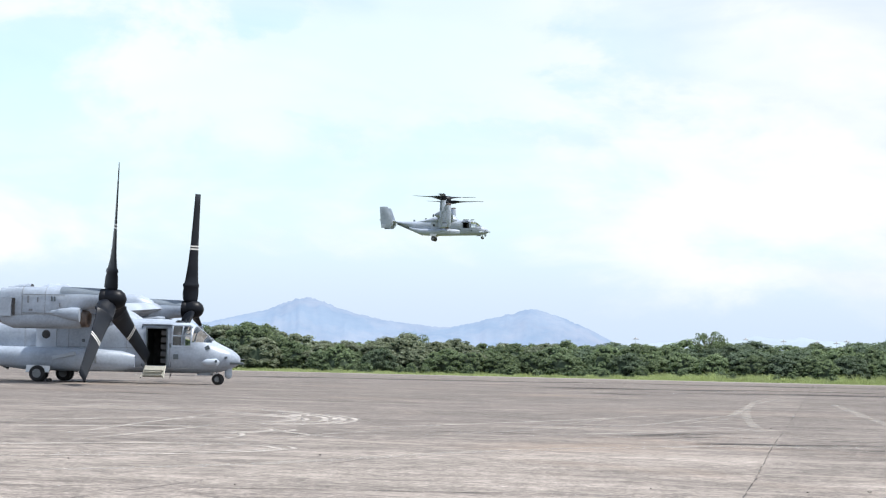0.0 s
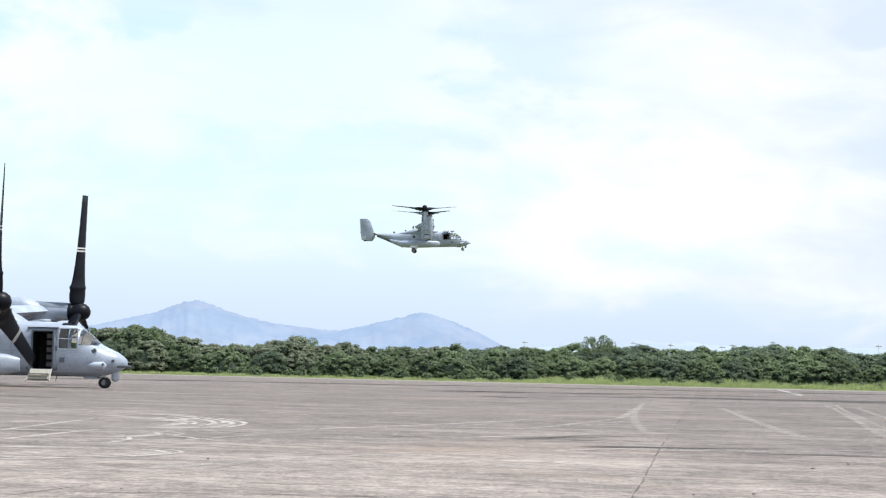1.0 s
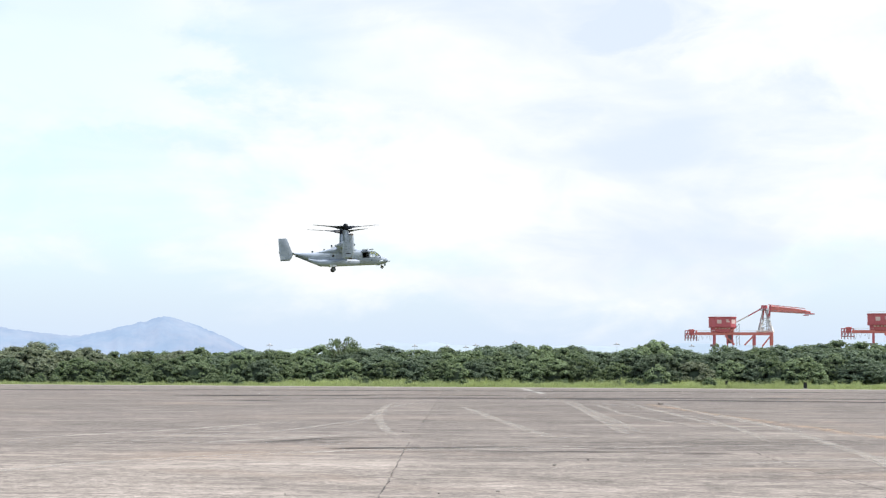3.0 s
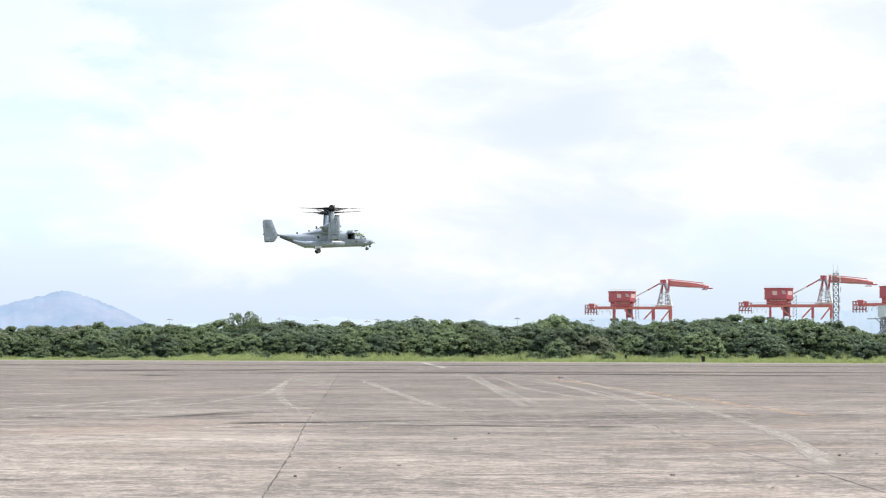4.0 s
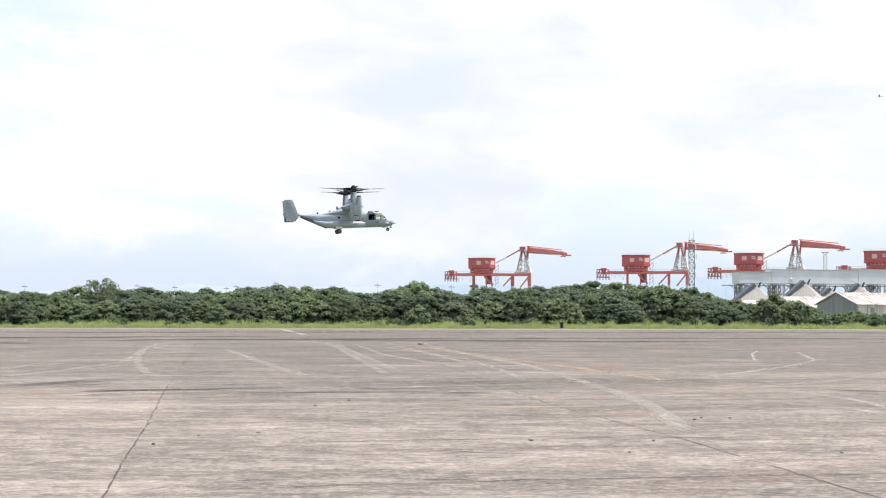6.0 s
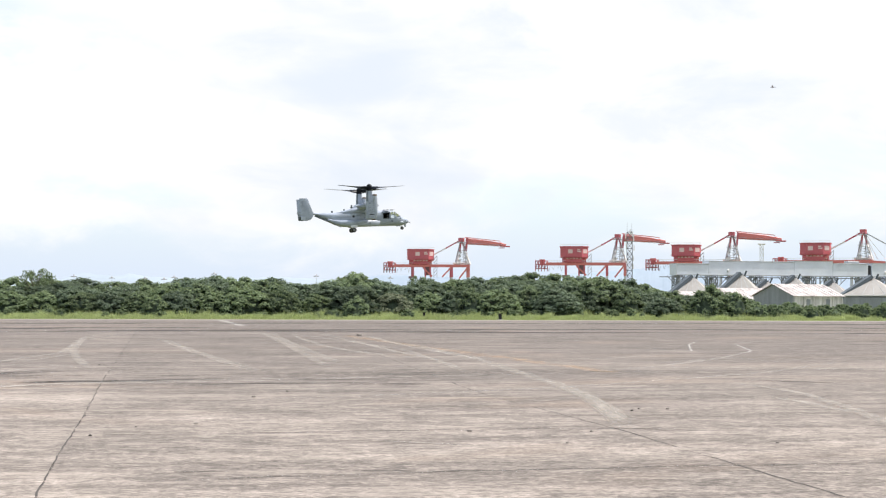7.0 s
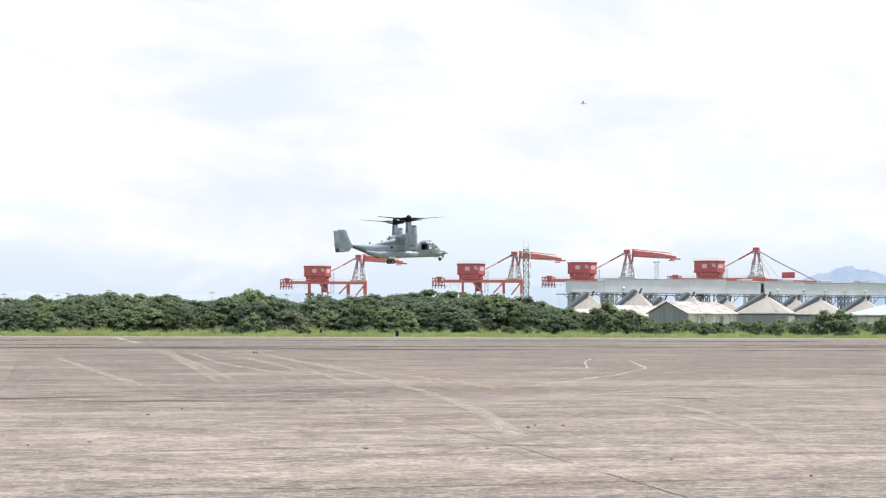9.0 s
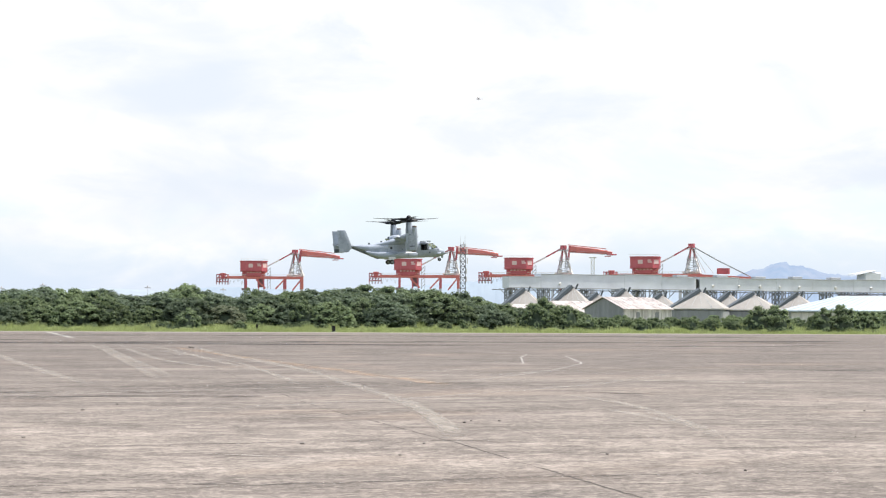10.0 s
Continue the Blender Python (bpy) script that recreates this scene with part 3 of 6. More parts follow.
def build_marks():
    to_world = belt_frame().inverted()
    rows = [
        ("joint_crack", [(-0.2, 3.0), (1.9, 12.7), (2.52, 15.74), (3.69, 21.2)], 0.017, M_CRACK, 0.4, 0.2, "dark ragged joint crack in the concrete"),
        ("joint_crack", [(3.69, 21.2), (5.5, 30.0), (8.66, 44.8), (17.5, 86.5), (33.0, 160.0)], 0.026, M_CRACK_FINE, 0.5, 0.4, "closed grey joint between two concrete bays"),
        ("joint_crack", [(5.6, 4.5), (7.2, 11.3), (7.72, 13.46), (8.05, 14.87), (8.51, 16.71), (9.09, 19.48), (9.41, 21.0)], 0.024, M_CRACK, 0.4, 0.18, "dark ragged joint crack in the concrete"),
        ("joint_crack", [(9.41, 21.0), (9.76, 22.91), (10.5, 26.0), (11.74, 30.7), (14.5, 41.0), (24.0, 78.0)], 0.03, M_CRACK_FINE, 0.6, 0.3, "closed grey joint between two concrete bays"),
        ("joint_crack", [(-6.0, 8.0), (-2.3, 19.6), (-1.0, 23.7)], 0.018, M_CRACK, 0.7, 0.4, "fine dark crack in the concrete"),
        ("painted_line", [(15.74, 31.4), (16.8, 36.3), (18.2, 44.4), (20.2, 54.8), (24.5, 76.0)], 0.42, M_YELLOW, 0.3, 0.6, "faded yellow painted guide line"),
        ("painted_line", [(25.3, 50.2), (25.5, 46.2), (29.45, 53.6), (33.1, 59.7)], 0.075, M_WHITE_LINE, 0.2, 0.5, "worn white painted chevron"),
        ("painted_line", [(36.5, 60.0), (32.45, 55.8), (27.54, 46.3), (23.1, 40.3), (19.3, 36.8)], 0.07, M_WHITE_LINE, 0.2, 0.5, "worn white painted chevron"),
        ("painted_line", [(37.3, 149.0), (29.0, 109.8)], 0.5, M_WHITE_LINE, 0.2, 0.8, "worn white painted edge line"),
        ("tyre_track", [(22.5, 81.77), (19.25, 68.07), (14.59, 49.02), (11.57, 36.79)], 0.24, M_SCUFF, 0.1, 1.2, "pale curving tyre track worn into the concrete"),
        ("tyre_track", [(23.02, 81.72), (18.67, 64.76), (14.9, 48.95), (12.19, 37.75)], 0.24, M_SCUFF, 0.1, 1.2, "pale curving tyre track worn into the concrete"),
        ("tyre_track", [(24.83, 79.89), (20.11, 60.42), (16.94, 47.22), (15.36, 39.33)], 0.24, M_SCUFF, 0.1, 1.2, "pale curving tyre track worn into the concrete"),
        ("tyre_track", [(25.64, 76.64), (19.95, 55.08), (17.68, 45.25), (16.51, 39.01)], 0.24, M_SCUFF, 0.1, 1.2, "pale curving tyre track worn into the concrete"),
        ("tyre_track", [(21.82, 74.16), (17.3, 55.62), (15.63, 45.76), (15.81, 42.0)], 0.24, M_SCUFF, 0.1, 1.2, "pale curving tyre track worn into the concrete"),
        ("tyre_track", [(14.0, 78.0), (11.8, 68.5), (8.9, 52.8), (7.34, 43.1), (6.6, 36.8)], 0.21, M_SCUFF, 0.1, 1.2, "pale tyre track worn into the concrete"),
        ("tyre_track", [(-11.5, 44.9), (-9.1, 46.4), (-6.7, 45.6), (-4.6, 45.1), (-2.9, 42.6), (-2.0, 39.4), (-2.2, 36.6), (-3.3, 35.2), (-4.8, 35.5)], 0.25, M_SWIRL, 0.12, 0.6, "pale looping tyre track on the concrete"),
        ("tyre_track", [(-8.5, 42.6), (-7.1, 43.2), (-5.3, 43.1), (-3.8, 41.0), (-2.9, 38.9), (-3.2, 36.8), (-4.3, 36.8)], 0.22, M_SWIRL, 0.12, 0.6, "pale looping tyre track on the concrete"),
        ("tyre_track", [(20.6, 56.4), (17.0, 42.0), (13.4, 30.1), (12.0, 25.5), (10.7, 21.9), (9.5, 19.0), (8.6, 17.0)], 0.27, M_SCUFF, 0.1, 1.2, "broad pale tyre track on the concrete"),
        ("tyre_track", [(14.8, 68.6), (12.2, 52.6), (10.3, 40.8), (9.4, 34.0)], 0.30, M_SCUFF, 0.1, 1.2, "pale tyre track worn into the concrete"),
        ("tyre_track", [(23.7, 82.2), (20.4, 62.6), (18.2, 50.4), (15.0, 39.0), (13.1, 32.6)], 0.18, M_SCUFF, 0.1, 1.2, "pale tyre track worn into the concrete"),
        ("tyre_track", [(25.5, 38.0), (18.9, 31.2), (14.8, 28.2), (11.6, 25.9), (6.0, 24.0)], 0.17, M_SCUFF, 0.1, 1.2, "pale scuffed track across the apron"),
        ("tyre_track", [(2.5, 36.1), (4.6, 39.9), (8.0, 49.4), (11.2, 65.3), (15.4, 79.6)], 0.21, M_SCUFF, 0.1, 1.2, "pale tyre track worn into the concrete"),
        ("tyre_track", [(-10.0, 33.5), (-7.0, 36.5), (-5.0, 38.5), (-3.6, 39.6), (-3.0, 41.5), (-4.2, 43.6)], 0.18, M_SWIRL, 0.12, 0.6, "pale looping tyre track on the concrete"),
        ("tyre_track", [(-9.5, 30.5), (-6.0, 33.2), (-3.6, 34.0), (-2.6, 32.6), (-3.8, 30.6), (-6.5, 29.6)], 0.16, M_SWIRL, 0.12, 0.6, "pale looping tyre track on the concrete"),
        ("tyre_track", [(-9.0, 24.0), (-5.0, 26.6), (-2.8, 27.2), (-2.0, 26.0), (-3.2, 24.2), (-6.0, 22.6)], 0.18, M_SWIRL, 0.12, 0.6, "pale looping tyre track on the concrete"),
        ("tyre_track", [(-6.0, 19.0), (-2.2, 22.0), (0.5, 26.5), (3.5, 29.5), (8.0, 31.2)], 0.30, M_SCUFF, 0.1, 1.2, "broad pale tyre track on the concrete"),
        ("tyre_track", [(-14.0, 33.0), (-4.0, 34.2), (6.0, 33.2), (15.0, 31.6)], 0.30, M_RUBBER, 0.5, 0.8, "thin dark rubber streak on the concrete"),
        ("tyre_track", [(8.0, 88.0), (24.0, 92.0), (48.0, 90.0), (70.0, 84.0)], 3.40, M_SKID, 0.4, 2.5, "dark rubber streak across the far apron"),
        ("tyre_track", [(-30.0, 118.0), (0.0, 126.0), (40.0, 126.0), (90.0, 112.0)], 5.00, M_SKID, 0.4, 3.0, "dark rubber streak across the far apron"),
        ("tyre_track", [(-8.0, 17.6), (0.0, 18.2), (6.0, 17.8), (12.0, 16.8)], 0.12, M_RUBBER, 0.5, 0.4, "thin dark rubber streak on the concrete"),
        ("tyre_track", [(2.0, 13.2), (5.0, 13.3), (9.0, 12.8), (12.0, 12.0)], 0.08, M_RUBBER, 0.6, 0.3, "thin dark rubber streak on the concrete"),
        ("tyre_track", [(3.0, 30.0), (5.2, 33.5), (7.5, 35.0), (14.0, 36.6), (20.0, 37.6)], 0.13, M_SCUFF, 0.1, 1.2, "pale scuffed track across the apron"),
        ("tyre_track", [(-7.0, 29.5), (-2.0, 31.5), (4.0, 32.6), (12.0, 33.0), (22.0, 32.0)], 0.16, M_RUBBER, 0.5, 0.8, "thin dark rubber streak on the concrete"),
        ("tyre_track", [(-20.0, 56.0), (-6.0, 58.0), (8.0, 60.0), (30.0, 62.0)], 0.18, M_SCUFF, 0.1, 1.2, "pale scuffed track across the apron"),
        ("tyre_track", [(-12.0, 96.0), (5.0, 104.0), (40.0, 112.0), (80.0, 108.0)], 0.90, M_RUBBER, 0.5, 1.5, "thin dark rubber streak on the concrete"),
        ("tyre_track", [(-9.74, 45.97), (-8.74, 45.63), (-7.4, 47.29), (-5.29, 47.2), (-4.32, 46.27), (-3.56, 43.74)], 0.15, M_PALE, 0.15, 1.2, "pale scuffed tyre track on the concrete"),
        ("tyre_track", [(-4.75, 39.45), (-3.83, 42.62), (-2.74, 41.57), (-2.34, 39.02), (-2.49, 36.81), (-3.15, 35.78), (-3.86, 35.07)], 0.17, M_PALE, 0.15, 1.0, "pale scuffed tyre track on the concrete"),
        ("tyre_track", [(-3.37, 42.48), (-2.47, 41.75), (-1.93, 39.27), (-2.08, 37.38), (-2.71, 35.71)], 0.15, M_PALE, 0.15, 1.0, "pale scuffed tyre track on the concrete"),
        ("tyre_track", [(-4.45, 33.27), (-3.53, 32.13), (-3.18, 30.35), (-3.31, 28.37), (-4.32, 28.73), (-4.82, 27.7)], 0.11, M_PALE, 0.15, 0.8, "pale scuffed tyre track on the concrete"),
        ("tyre_track", [(-3.51, 34.06), (-2.44, 31.41), (-1.95, 30.47), (-1.13, 29.32)], 0.14, M_PALE, 0.15, 0.8, "pale scuffed tyre track on the concrete"),
        ("tyre_track", [(-5.69, 26.94), (-5.24, 28.95), (-4.65, 32.34), (-4.08, 34.95)], 0.14, M_PALE, 0.15, 0.8, "pale scuffed tyre track on the concrete"),
        ("tyre_track", [(-6.16, 29.17), (-5.96, 31.16), (-5.75, 34.32), (-5.47, 37.12), (-5.03, 41.8)], 0.14, M_PALE, 0.15, 0.9, "pale scuffed tyre track on the concrete"),
        ("tyre_track", [(-2.9, 28.15), (-2.4, 30.26), (-1.65, 32.3), (-0.49, 34.79)], 0.11, M_PALE, 0.15, 0.8, "pale scuffed tyre track on the concrete"),
        ("tyre_track", [(-5.04, 23.9), (-4.29, 24.63), (-3.47, 26.43), (-2.9, 28.15)], 0.11, M_PALE, 0.15, 0.7, "pale scuffed tyre track on the concrete"),
        ("tyre_track", [(1.39, 35.39), (2.25, 38.43), (3.75, 42.44), (5.05, 45.98), (6.73, 48.44)], 0.18, M_SCUFF, 0.15, 1.1, "pale scuffed tyre track on the concrete"),
        ("tyre_track", [(2.57, 37.36), (4.12, 39.19), (6.24, 39.98), (6.71, 36.64)], 0.17, M_PALE, 0.15, 1.0, "pale scuffed tyre track on the concrete"),
        ("tyre_track", [(1.26, 32.21), (2.95, 33.97), (5.13, 36.91), (6.54, 37.69)], 0.17, M_PALE, 0.15, 0.9, "pale scuffed tyre track on the concrete"),
        ("tyre_track", [(2.66, 32.95), (3.76, 33.82), (4.74, 35.69), (5.98, 35.79)], 0.30, M_STREAK, 0.4, 0.9, "dark rubber streak on the concrete"),
        ("tyre_track", [(4.02, 30.28), (4.99, 31.02), (5.71, 30.65), (6.61, 31.2), (8.1, 31.42)], 0.45, M_STREAK, 0.4, 0.8, "dark rubber streak on the concrete"),
        ("tyre_track", [(4.33, 29.14), (5.59, 29.98), (7.12, 29.91), (8.67, 30.32), (10.99, 31.13), (13.04, 31.55), (15.1, 32.02)], 0.14, M_PALE, 0.15, 0.8, "pale scuffed tyre track on the concrete"),
        ("tyre_track", [(6.92, 29.06), (8.42, 29.43), (9.44, 29.01), (10.23, 28.41), (10.63, 27.9)], 0.22, M_STREAK, 0.4, 0.8, "dark rubber streak on the concrete"),
        ("tyre_track", [(26.09, 51.04), (26.03, 48.94), (25.98, 46.98)], 0.18, M_SCUFF, 0.15, 1.4, "pale scuffed tyre track on the concrete"),
        ("tyre_track", [(15.69, 32.5), (17.33, 33.78), (19.86, 36.55), (22.25, 39.06)], 0.13, M_PALE, 0.15, 1.0, "pale scuffed tyre track on the concrete"),
        ("tyre_track", [(18.42, 39.67), (20.79, 41.13), (23.47, 43.81)], 0.17, M_PALE, 0.15, 1.2, "pale scuffed tyre track on the concrete"),
        ("tyre_track", [(3.92, 101.01), (11.0, 96.47), (19.97, 103.76), (28.25, 98.83)], 2.56, M_STREAK, 0.4, 2.5, "dark rubber streak on the concrete"),
        ("tyre_track", [(27.99, 86.03), (32.52, 82.24), (36.81, 78.65), (41.39, 81.9)], 2.24, M_STREAK, 0.4, 2.2, "dark rubber streak on the concrete"),
        ("tyre_track", [(4.63, 81.73), (8.21, 83.18), (10.88, 78.39)], 1.92, M_STREAK, 0.4, 2.0, "dark rubber streak on the concrete"),
        ("tyre_track", [(19.53, 87.4), (24.96, 86.94), (29.98, 84.63), (35.02, 82.3), (39.61, 80.02), (45.15, 77.63)], 2.40, M_STREAK, 0.4, 2.2, "dark rubber streak on the concrete"),
        ("tyre_track", [(45.69, 75.82), (50.24, 75.28), (52.23, 73.31), (57.84, 76.2), (63.55, 75.56)], 2.08, M_STREAK, 0.4, 2.3, "dark rubber streak on the concrete"),
        ("tyre_track", [(63.68, 98.65), (62.95, 88.35), (77.86, 92.57)], 3.20, M_STREAK, 0.4, 2.9, "dark rubber streak on the concrete"),
        ("tyre_track", [(6.86, 30.64), (8.1, 30.95), (9.42, 31.02), (11.0, 31.02)], 0.15, M_PALE, 0.15, 0.8, "pale scuffed tyre track on the concrete"),
        ("tyre_track", [(6.57, 29.35), (7.84, 28.91), (9.45, 28.58), (10.95, 27.6)], 0.20, M_STREAK, 0.4, 0.7, "dark rubber streak on the concrete"),
        ("tyre_track", [(8.37, 30.86), (9.67, 30.17), (11.05, 29.7)], 0.25, M_STREAK, 0.4, 0.8, "dark rubber streak on the concrete"),
        ("tyre_track", [(11.31, 33.85), (11.62, 33.75)], 0.14, M_PALE, 0.15, 0.9, "pale scuffed tyre track on the concrete"),
        ("tyre_track", [(12.56, 34.1), (13.0, 34.29)], 0.14, M_PALE, 0.15, 0.9, "pale scuffed tyre track on the concrete"),
        ("tyre_track", [(13.09, 33.28), (13.33, 32.57)], 0.15, M_PALE, 0.15, 0.9, "pale scuffed tyre track on the concrete"),
        ("tyre_track", [(17.33, 30.66), (17.86, 29.88)], 0.14, M_PALE, 0.15, 0.9, "pale scuffed tyre track on the concrete"),
        ("tyre_track", [(17.21, 34.74), (19.75, 33.95), (22.53, 31.62), (24.17, 28.74)], 0.17, M_PALE, 0.15, 1.0, "pale scuffed tyre track on the concrete"),
        ("tyre_track", [(23.47, 40.92), (22.93, 38.06), (22.69, 35.87)], 0.18, M_SCUFF, 0.15, 1.1, "pale scuffed tyre track on the concrete"),
        ("tyre_track", [(32.61, 43.23), (33.81, 41.63)], 0.28, M_PALE, 0.15, 1.3, "pale scuffed tyre track on the concrete"),
        ("tyre_track", [(29.26, 38.78), (29.94, 37.54), (31.61, 37.59)], 0.60, M_STREAK, 0.4, 1.2, "dark rubber streak on the concrete"),
        ("tyre_track", [(4.53, 13.53), (4.73, 13.45), (4.96, 13.45)], 0.04, M_STREAK, 0.4, 0.4, "dark rubber streak on the concrete"),
        ("tyre_track", [(3.13, 13.92), (3.61, 13.77)], 0.05, M_STREAK, 0.4, 0.4, "dark rubber streak on the concrete"),
        ("tyre_track", [(7.49, 12.33), (8.15, 12.05)], 0.03, M_STREAK, 0.4, 0.4, "dark rubber streak on the concrete"),
        ("tyre_track", [(5.65, 16.57), (5.98, 16.05), (6.41, 15.58)], 0.07, M_PALE, 0.15, 0.4, "pale scuffed tyre track on the concrete"),
        ("tyre_track", [(18.85, 35.38), (21.44, 38.49), (23.64, 40.34)], 0.14, M_PALE, 0.15, 1.1, "pale scuffed tyre track on the concrete"),
        ("tyre_track", [(12.35, 26.89), (11.01, 22.66), (9.99, 20.17), (8.9, 17.75)], 0.21, M_SCUFF, 0.15, 0.6, "pale scuffed tyre track on the concrete"),
        ("tyre_track", [(15.65, 26.9), (15.0, 23.87), (13.33, 19.98), (11.48, 16.22)], 0.18, M_SCUFF, 0.15, 0.6, "pale scuffed tyre track on the concrete"),
        ("tyre_track", [(13.95, 23.15), (13.48, 21.34), (12.86, 19.32), (12.38, 17.82)], 0.18, M_SCUFF, 0.15, 0.6, "pale scuffed tyre track on the concrete"),
        ("tyre_track", [(16.49, 28.32), (16.95, 27.18), (18.01, 25.92)], 0.30, M_STREAK, 0.4, 0.8, "dark rubber streak on the concrete"),
        ("tyre_track", [(-0.63, 31.32), (1.22, 34.25), (3.53, 38.5), (6.16, 42.54), (8.19, 48.22)], 0.18, M_SCUFF, 0.15, 1.0, "pale scuffed tyre track on the concrete"),
        ("tyre_track", [(-1.33, 34.35), (0.17, 37.31), (2.05, 40.14), (5.26, 46.32)], 0.20, M_PALE, 0.15, 1.0, "pale scuffed tyre track on the concrete"),
        ("tyre_track", [(2.99, 32.52), (5.08, 35.05), (6.34, 35.94)], 0.30, M_STREAK, 0.4, 0.9, "dark rubber streak on the concrete"),
        ("tyre_track", [(3.79, 29.99), (4.9, 31.09), (5.68, 30.58), (6.96, 30.29)], 0.40, M_STREAK, 0.4, 0.8, "dark rubber streak on the concrete"),
        ("tyre_track", [(3.86, 93.15), (8.11, 98.91), (13.07, 101.36)], 2.40, M_STREAK, 0.4, 2.5, "dark rubber streak on the concrete"),
        ("tyre_track", [(-13.4, 63.17), (-10.02, 61.5), (-7.13, 59.57)], 0.60, M_STREAK, 0.4, 1.6, "dark rubber streak on the concrete"),
        ("tyre_track", [(0.78, 26.09), (2.36, 27.53), (5.41, 30.67), (8.24, 29.82)], 0.10, M_PALE, 0.15, 0.7, "pale scuffed tyre track on the concrete"),
    ]
    # the turning marks are bundles of thin lines
    for name, pts, w, mat, rough, step, label in [r for r in rows if "looping" in r[6]]:
        cx, cy = sum(p[0] for p in pts) / len(pts), sum(p[1] for p in pts) / len(pts)
        for grow, slide in ((0.85, 0.3), (1.06, 0.1)):
            rows.append((name, [(cx + (x - cx) * grow + slide, cy + (y - cy) * grow + slide) for x, y in pts], w * 0.55, mat, rough, step, label))
    for k, (name, pts, w, mat, rough, step, label) in enumerate(rows):
        ob = ribbon(name, pts, w, mat, 0.002 + 0.00005 * k, k, rough, step)
        tagged(ob, label, name.replace("_", " "), kind="structure")


build_marks()


def build_pebbles():
    """Loose grit and small stones on the apron."""
    rng = random.Random(8)
    spots = [(-1.6, 24.5, .05), (10.6, 20.6, .05), (10.9, 20.4, .06), (10.3, 20.2, .05), (6.7, 24.8, .07), (9.2, 15.0, .05), (4.6, 19.4, .06), (7.0, 17.4, .06), (24.5, 73.5, .3), (3.2, 18.0, .05), (9.3, 12.9, .04), (8.2, 17.0, .04)]
    spots = [(x, y, r * 0.45) for x, y, r in spots] + [(rng.uniform(-8, 22), rng.uniform(13, 50), rng.uniform(0.008, 0.02)) for _ in range(40)]
    for x, y, r in spots:
        bm = bmesh.new()
        bmesh.ops.create_icosphere(bm, subdivisions=1, radius=r)
        for v in bm.verts:
            v.co *= rng.uniform(0.7, 1.2)
            v.co.z *= 0.6
        ob = part("stone", bm, M_TAR if rng.random() < 0.6 else M_SHOULDER, None)
        ob.location = (x, y, r * 0.3)
        tagged(ob, "small loose stone on the concrete apron", "stone", "stones on the apron")


build_pebbles()


def ridge_height(az, knots):
    return float(np.interp(az, [k[0] for k in knots], [k[1] for k in knots]))


def build_hill(name, d, az0, az1, knots, mat, label, depth=500.0, seed=1):
    """A hill range with gullies, built as terrain."""
    nx, ny = int((az1 - az0) / 0.07), 14
    verts, faces = [], []
    for j in range(ny + 1):
        f = j / ny                                   # 0 at the near foot, 1 behind the crest
        for i in range(nx + 1):
            az = az0 + (az1 - az0) * i / nx
            top = d * math.tan(radians(max(0.0, ridge_height(az, knots))))
            rise = math.sin(min(1.0, f / 0.72) * math.pi / 2) ** 1.3 if f < 0.72 else math.cos((f - 0.72) / 0.28 * math.pi / 2)
            gully = noise.fractal(Vector((az * 2.3, f * 2.0, seed)), 1.0, 2.0, 4)
            fine = noise.fractal(Vector((az * 9.0, f * 5.0, seed + 7)), 1.0, 2.0, 3)
            z = top * rise * (1 + 0.22 * gully * (1 - f / 0.72 if f < 0.72 else 0)) + top * 0.03 * fine
            verts.append(polar(az, d - depth * (0.72 - f), max(z, -2)))
    w = nx + 1
    faces = [(j * w + i, j * w + i + 1, j * w + w + i + 1, j * w + w + i) for j in range(ny) for i in range(nx)]
    ob = new(name, mesh_of(name, verts, faces, mat, True))
    tagged(ob, label, "hill", kind="structure")


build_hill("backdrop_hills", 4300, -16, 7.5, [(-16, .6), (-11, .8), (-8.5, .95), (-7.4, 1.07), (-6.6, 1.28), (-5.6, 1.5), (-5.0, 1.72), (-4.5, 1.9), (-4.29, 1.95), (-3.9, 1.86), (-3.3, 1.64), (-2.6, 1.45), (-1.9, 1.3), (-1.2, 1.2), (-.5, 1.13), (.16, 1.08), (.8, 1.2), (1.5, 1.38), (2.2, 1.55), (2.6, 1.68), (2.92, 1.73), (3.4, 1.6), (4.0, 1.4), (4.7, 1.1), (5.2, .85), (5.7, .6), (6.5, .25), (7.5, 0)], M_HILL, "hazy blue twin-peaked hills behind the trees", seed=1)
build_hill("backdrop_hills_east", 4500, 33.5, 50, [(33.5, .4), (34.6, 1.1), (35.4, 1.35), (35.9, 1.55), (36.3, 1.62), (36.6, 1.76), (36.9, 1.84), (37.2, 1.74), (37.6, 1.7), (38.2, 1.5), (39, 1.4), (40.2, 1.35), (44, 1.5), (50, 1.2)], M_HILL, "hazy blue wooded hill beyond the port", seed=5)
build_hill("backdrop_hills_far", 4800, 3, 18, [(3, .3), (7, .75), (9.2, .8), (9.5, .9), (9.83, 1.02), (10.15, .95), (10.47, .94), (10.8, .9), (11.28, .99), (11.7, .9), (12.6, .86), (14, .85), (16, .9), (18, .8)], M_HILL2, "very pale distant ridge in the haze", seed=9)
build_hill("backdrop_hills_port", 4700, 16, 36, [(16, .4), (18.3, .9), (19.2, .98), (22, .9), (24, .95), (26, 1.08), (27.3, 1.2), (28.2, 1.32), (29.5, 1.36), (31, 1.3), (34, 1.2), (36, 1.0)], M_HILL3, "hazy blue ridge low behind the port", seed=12)

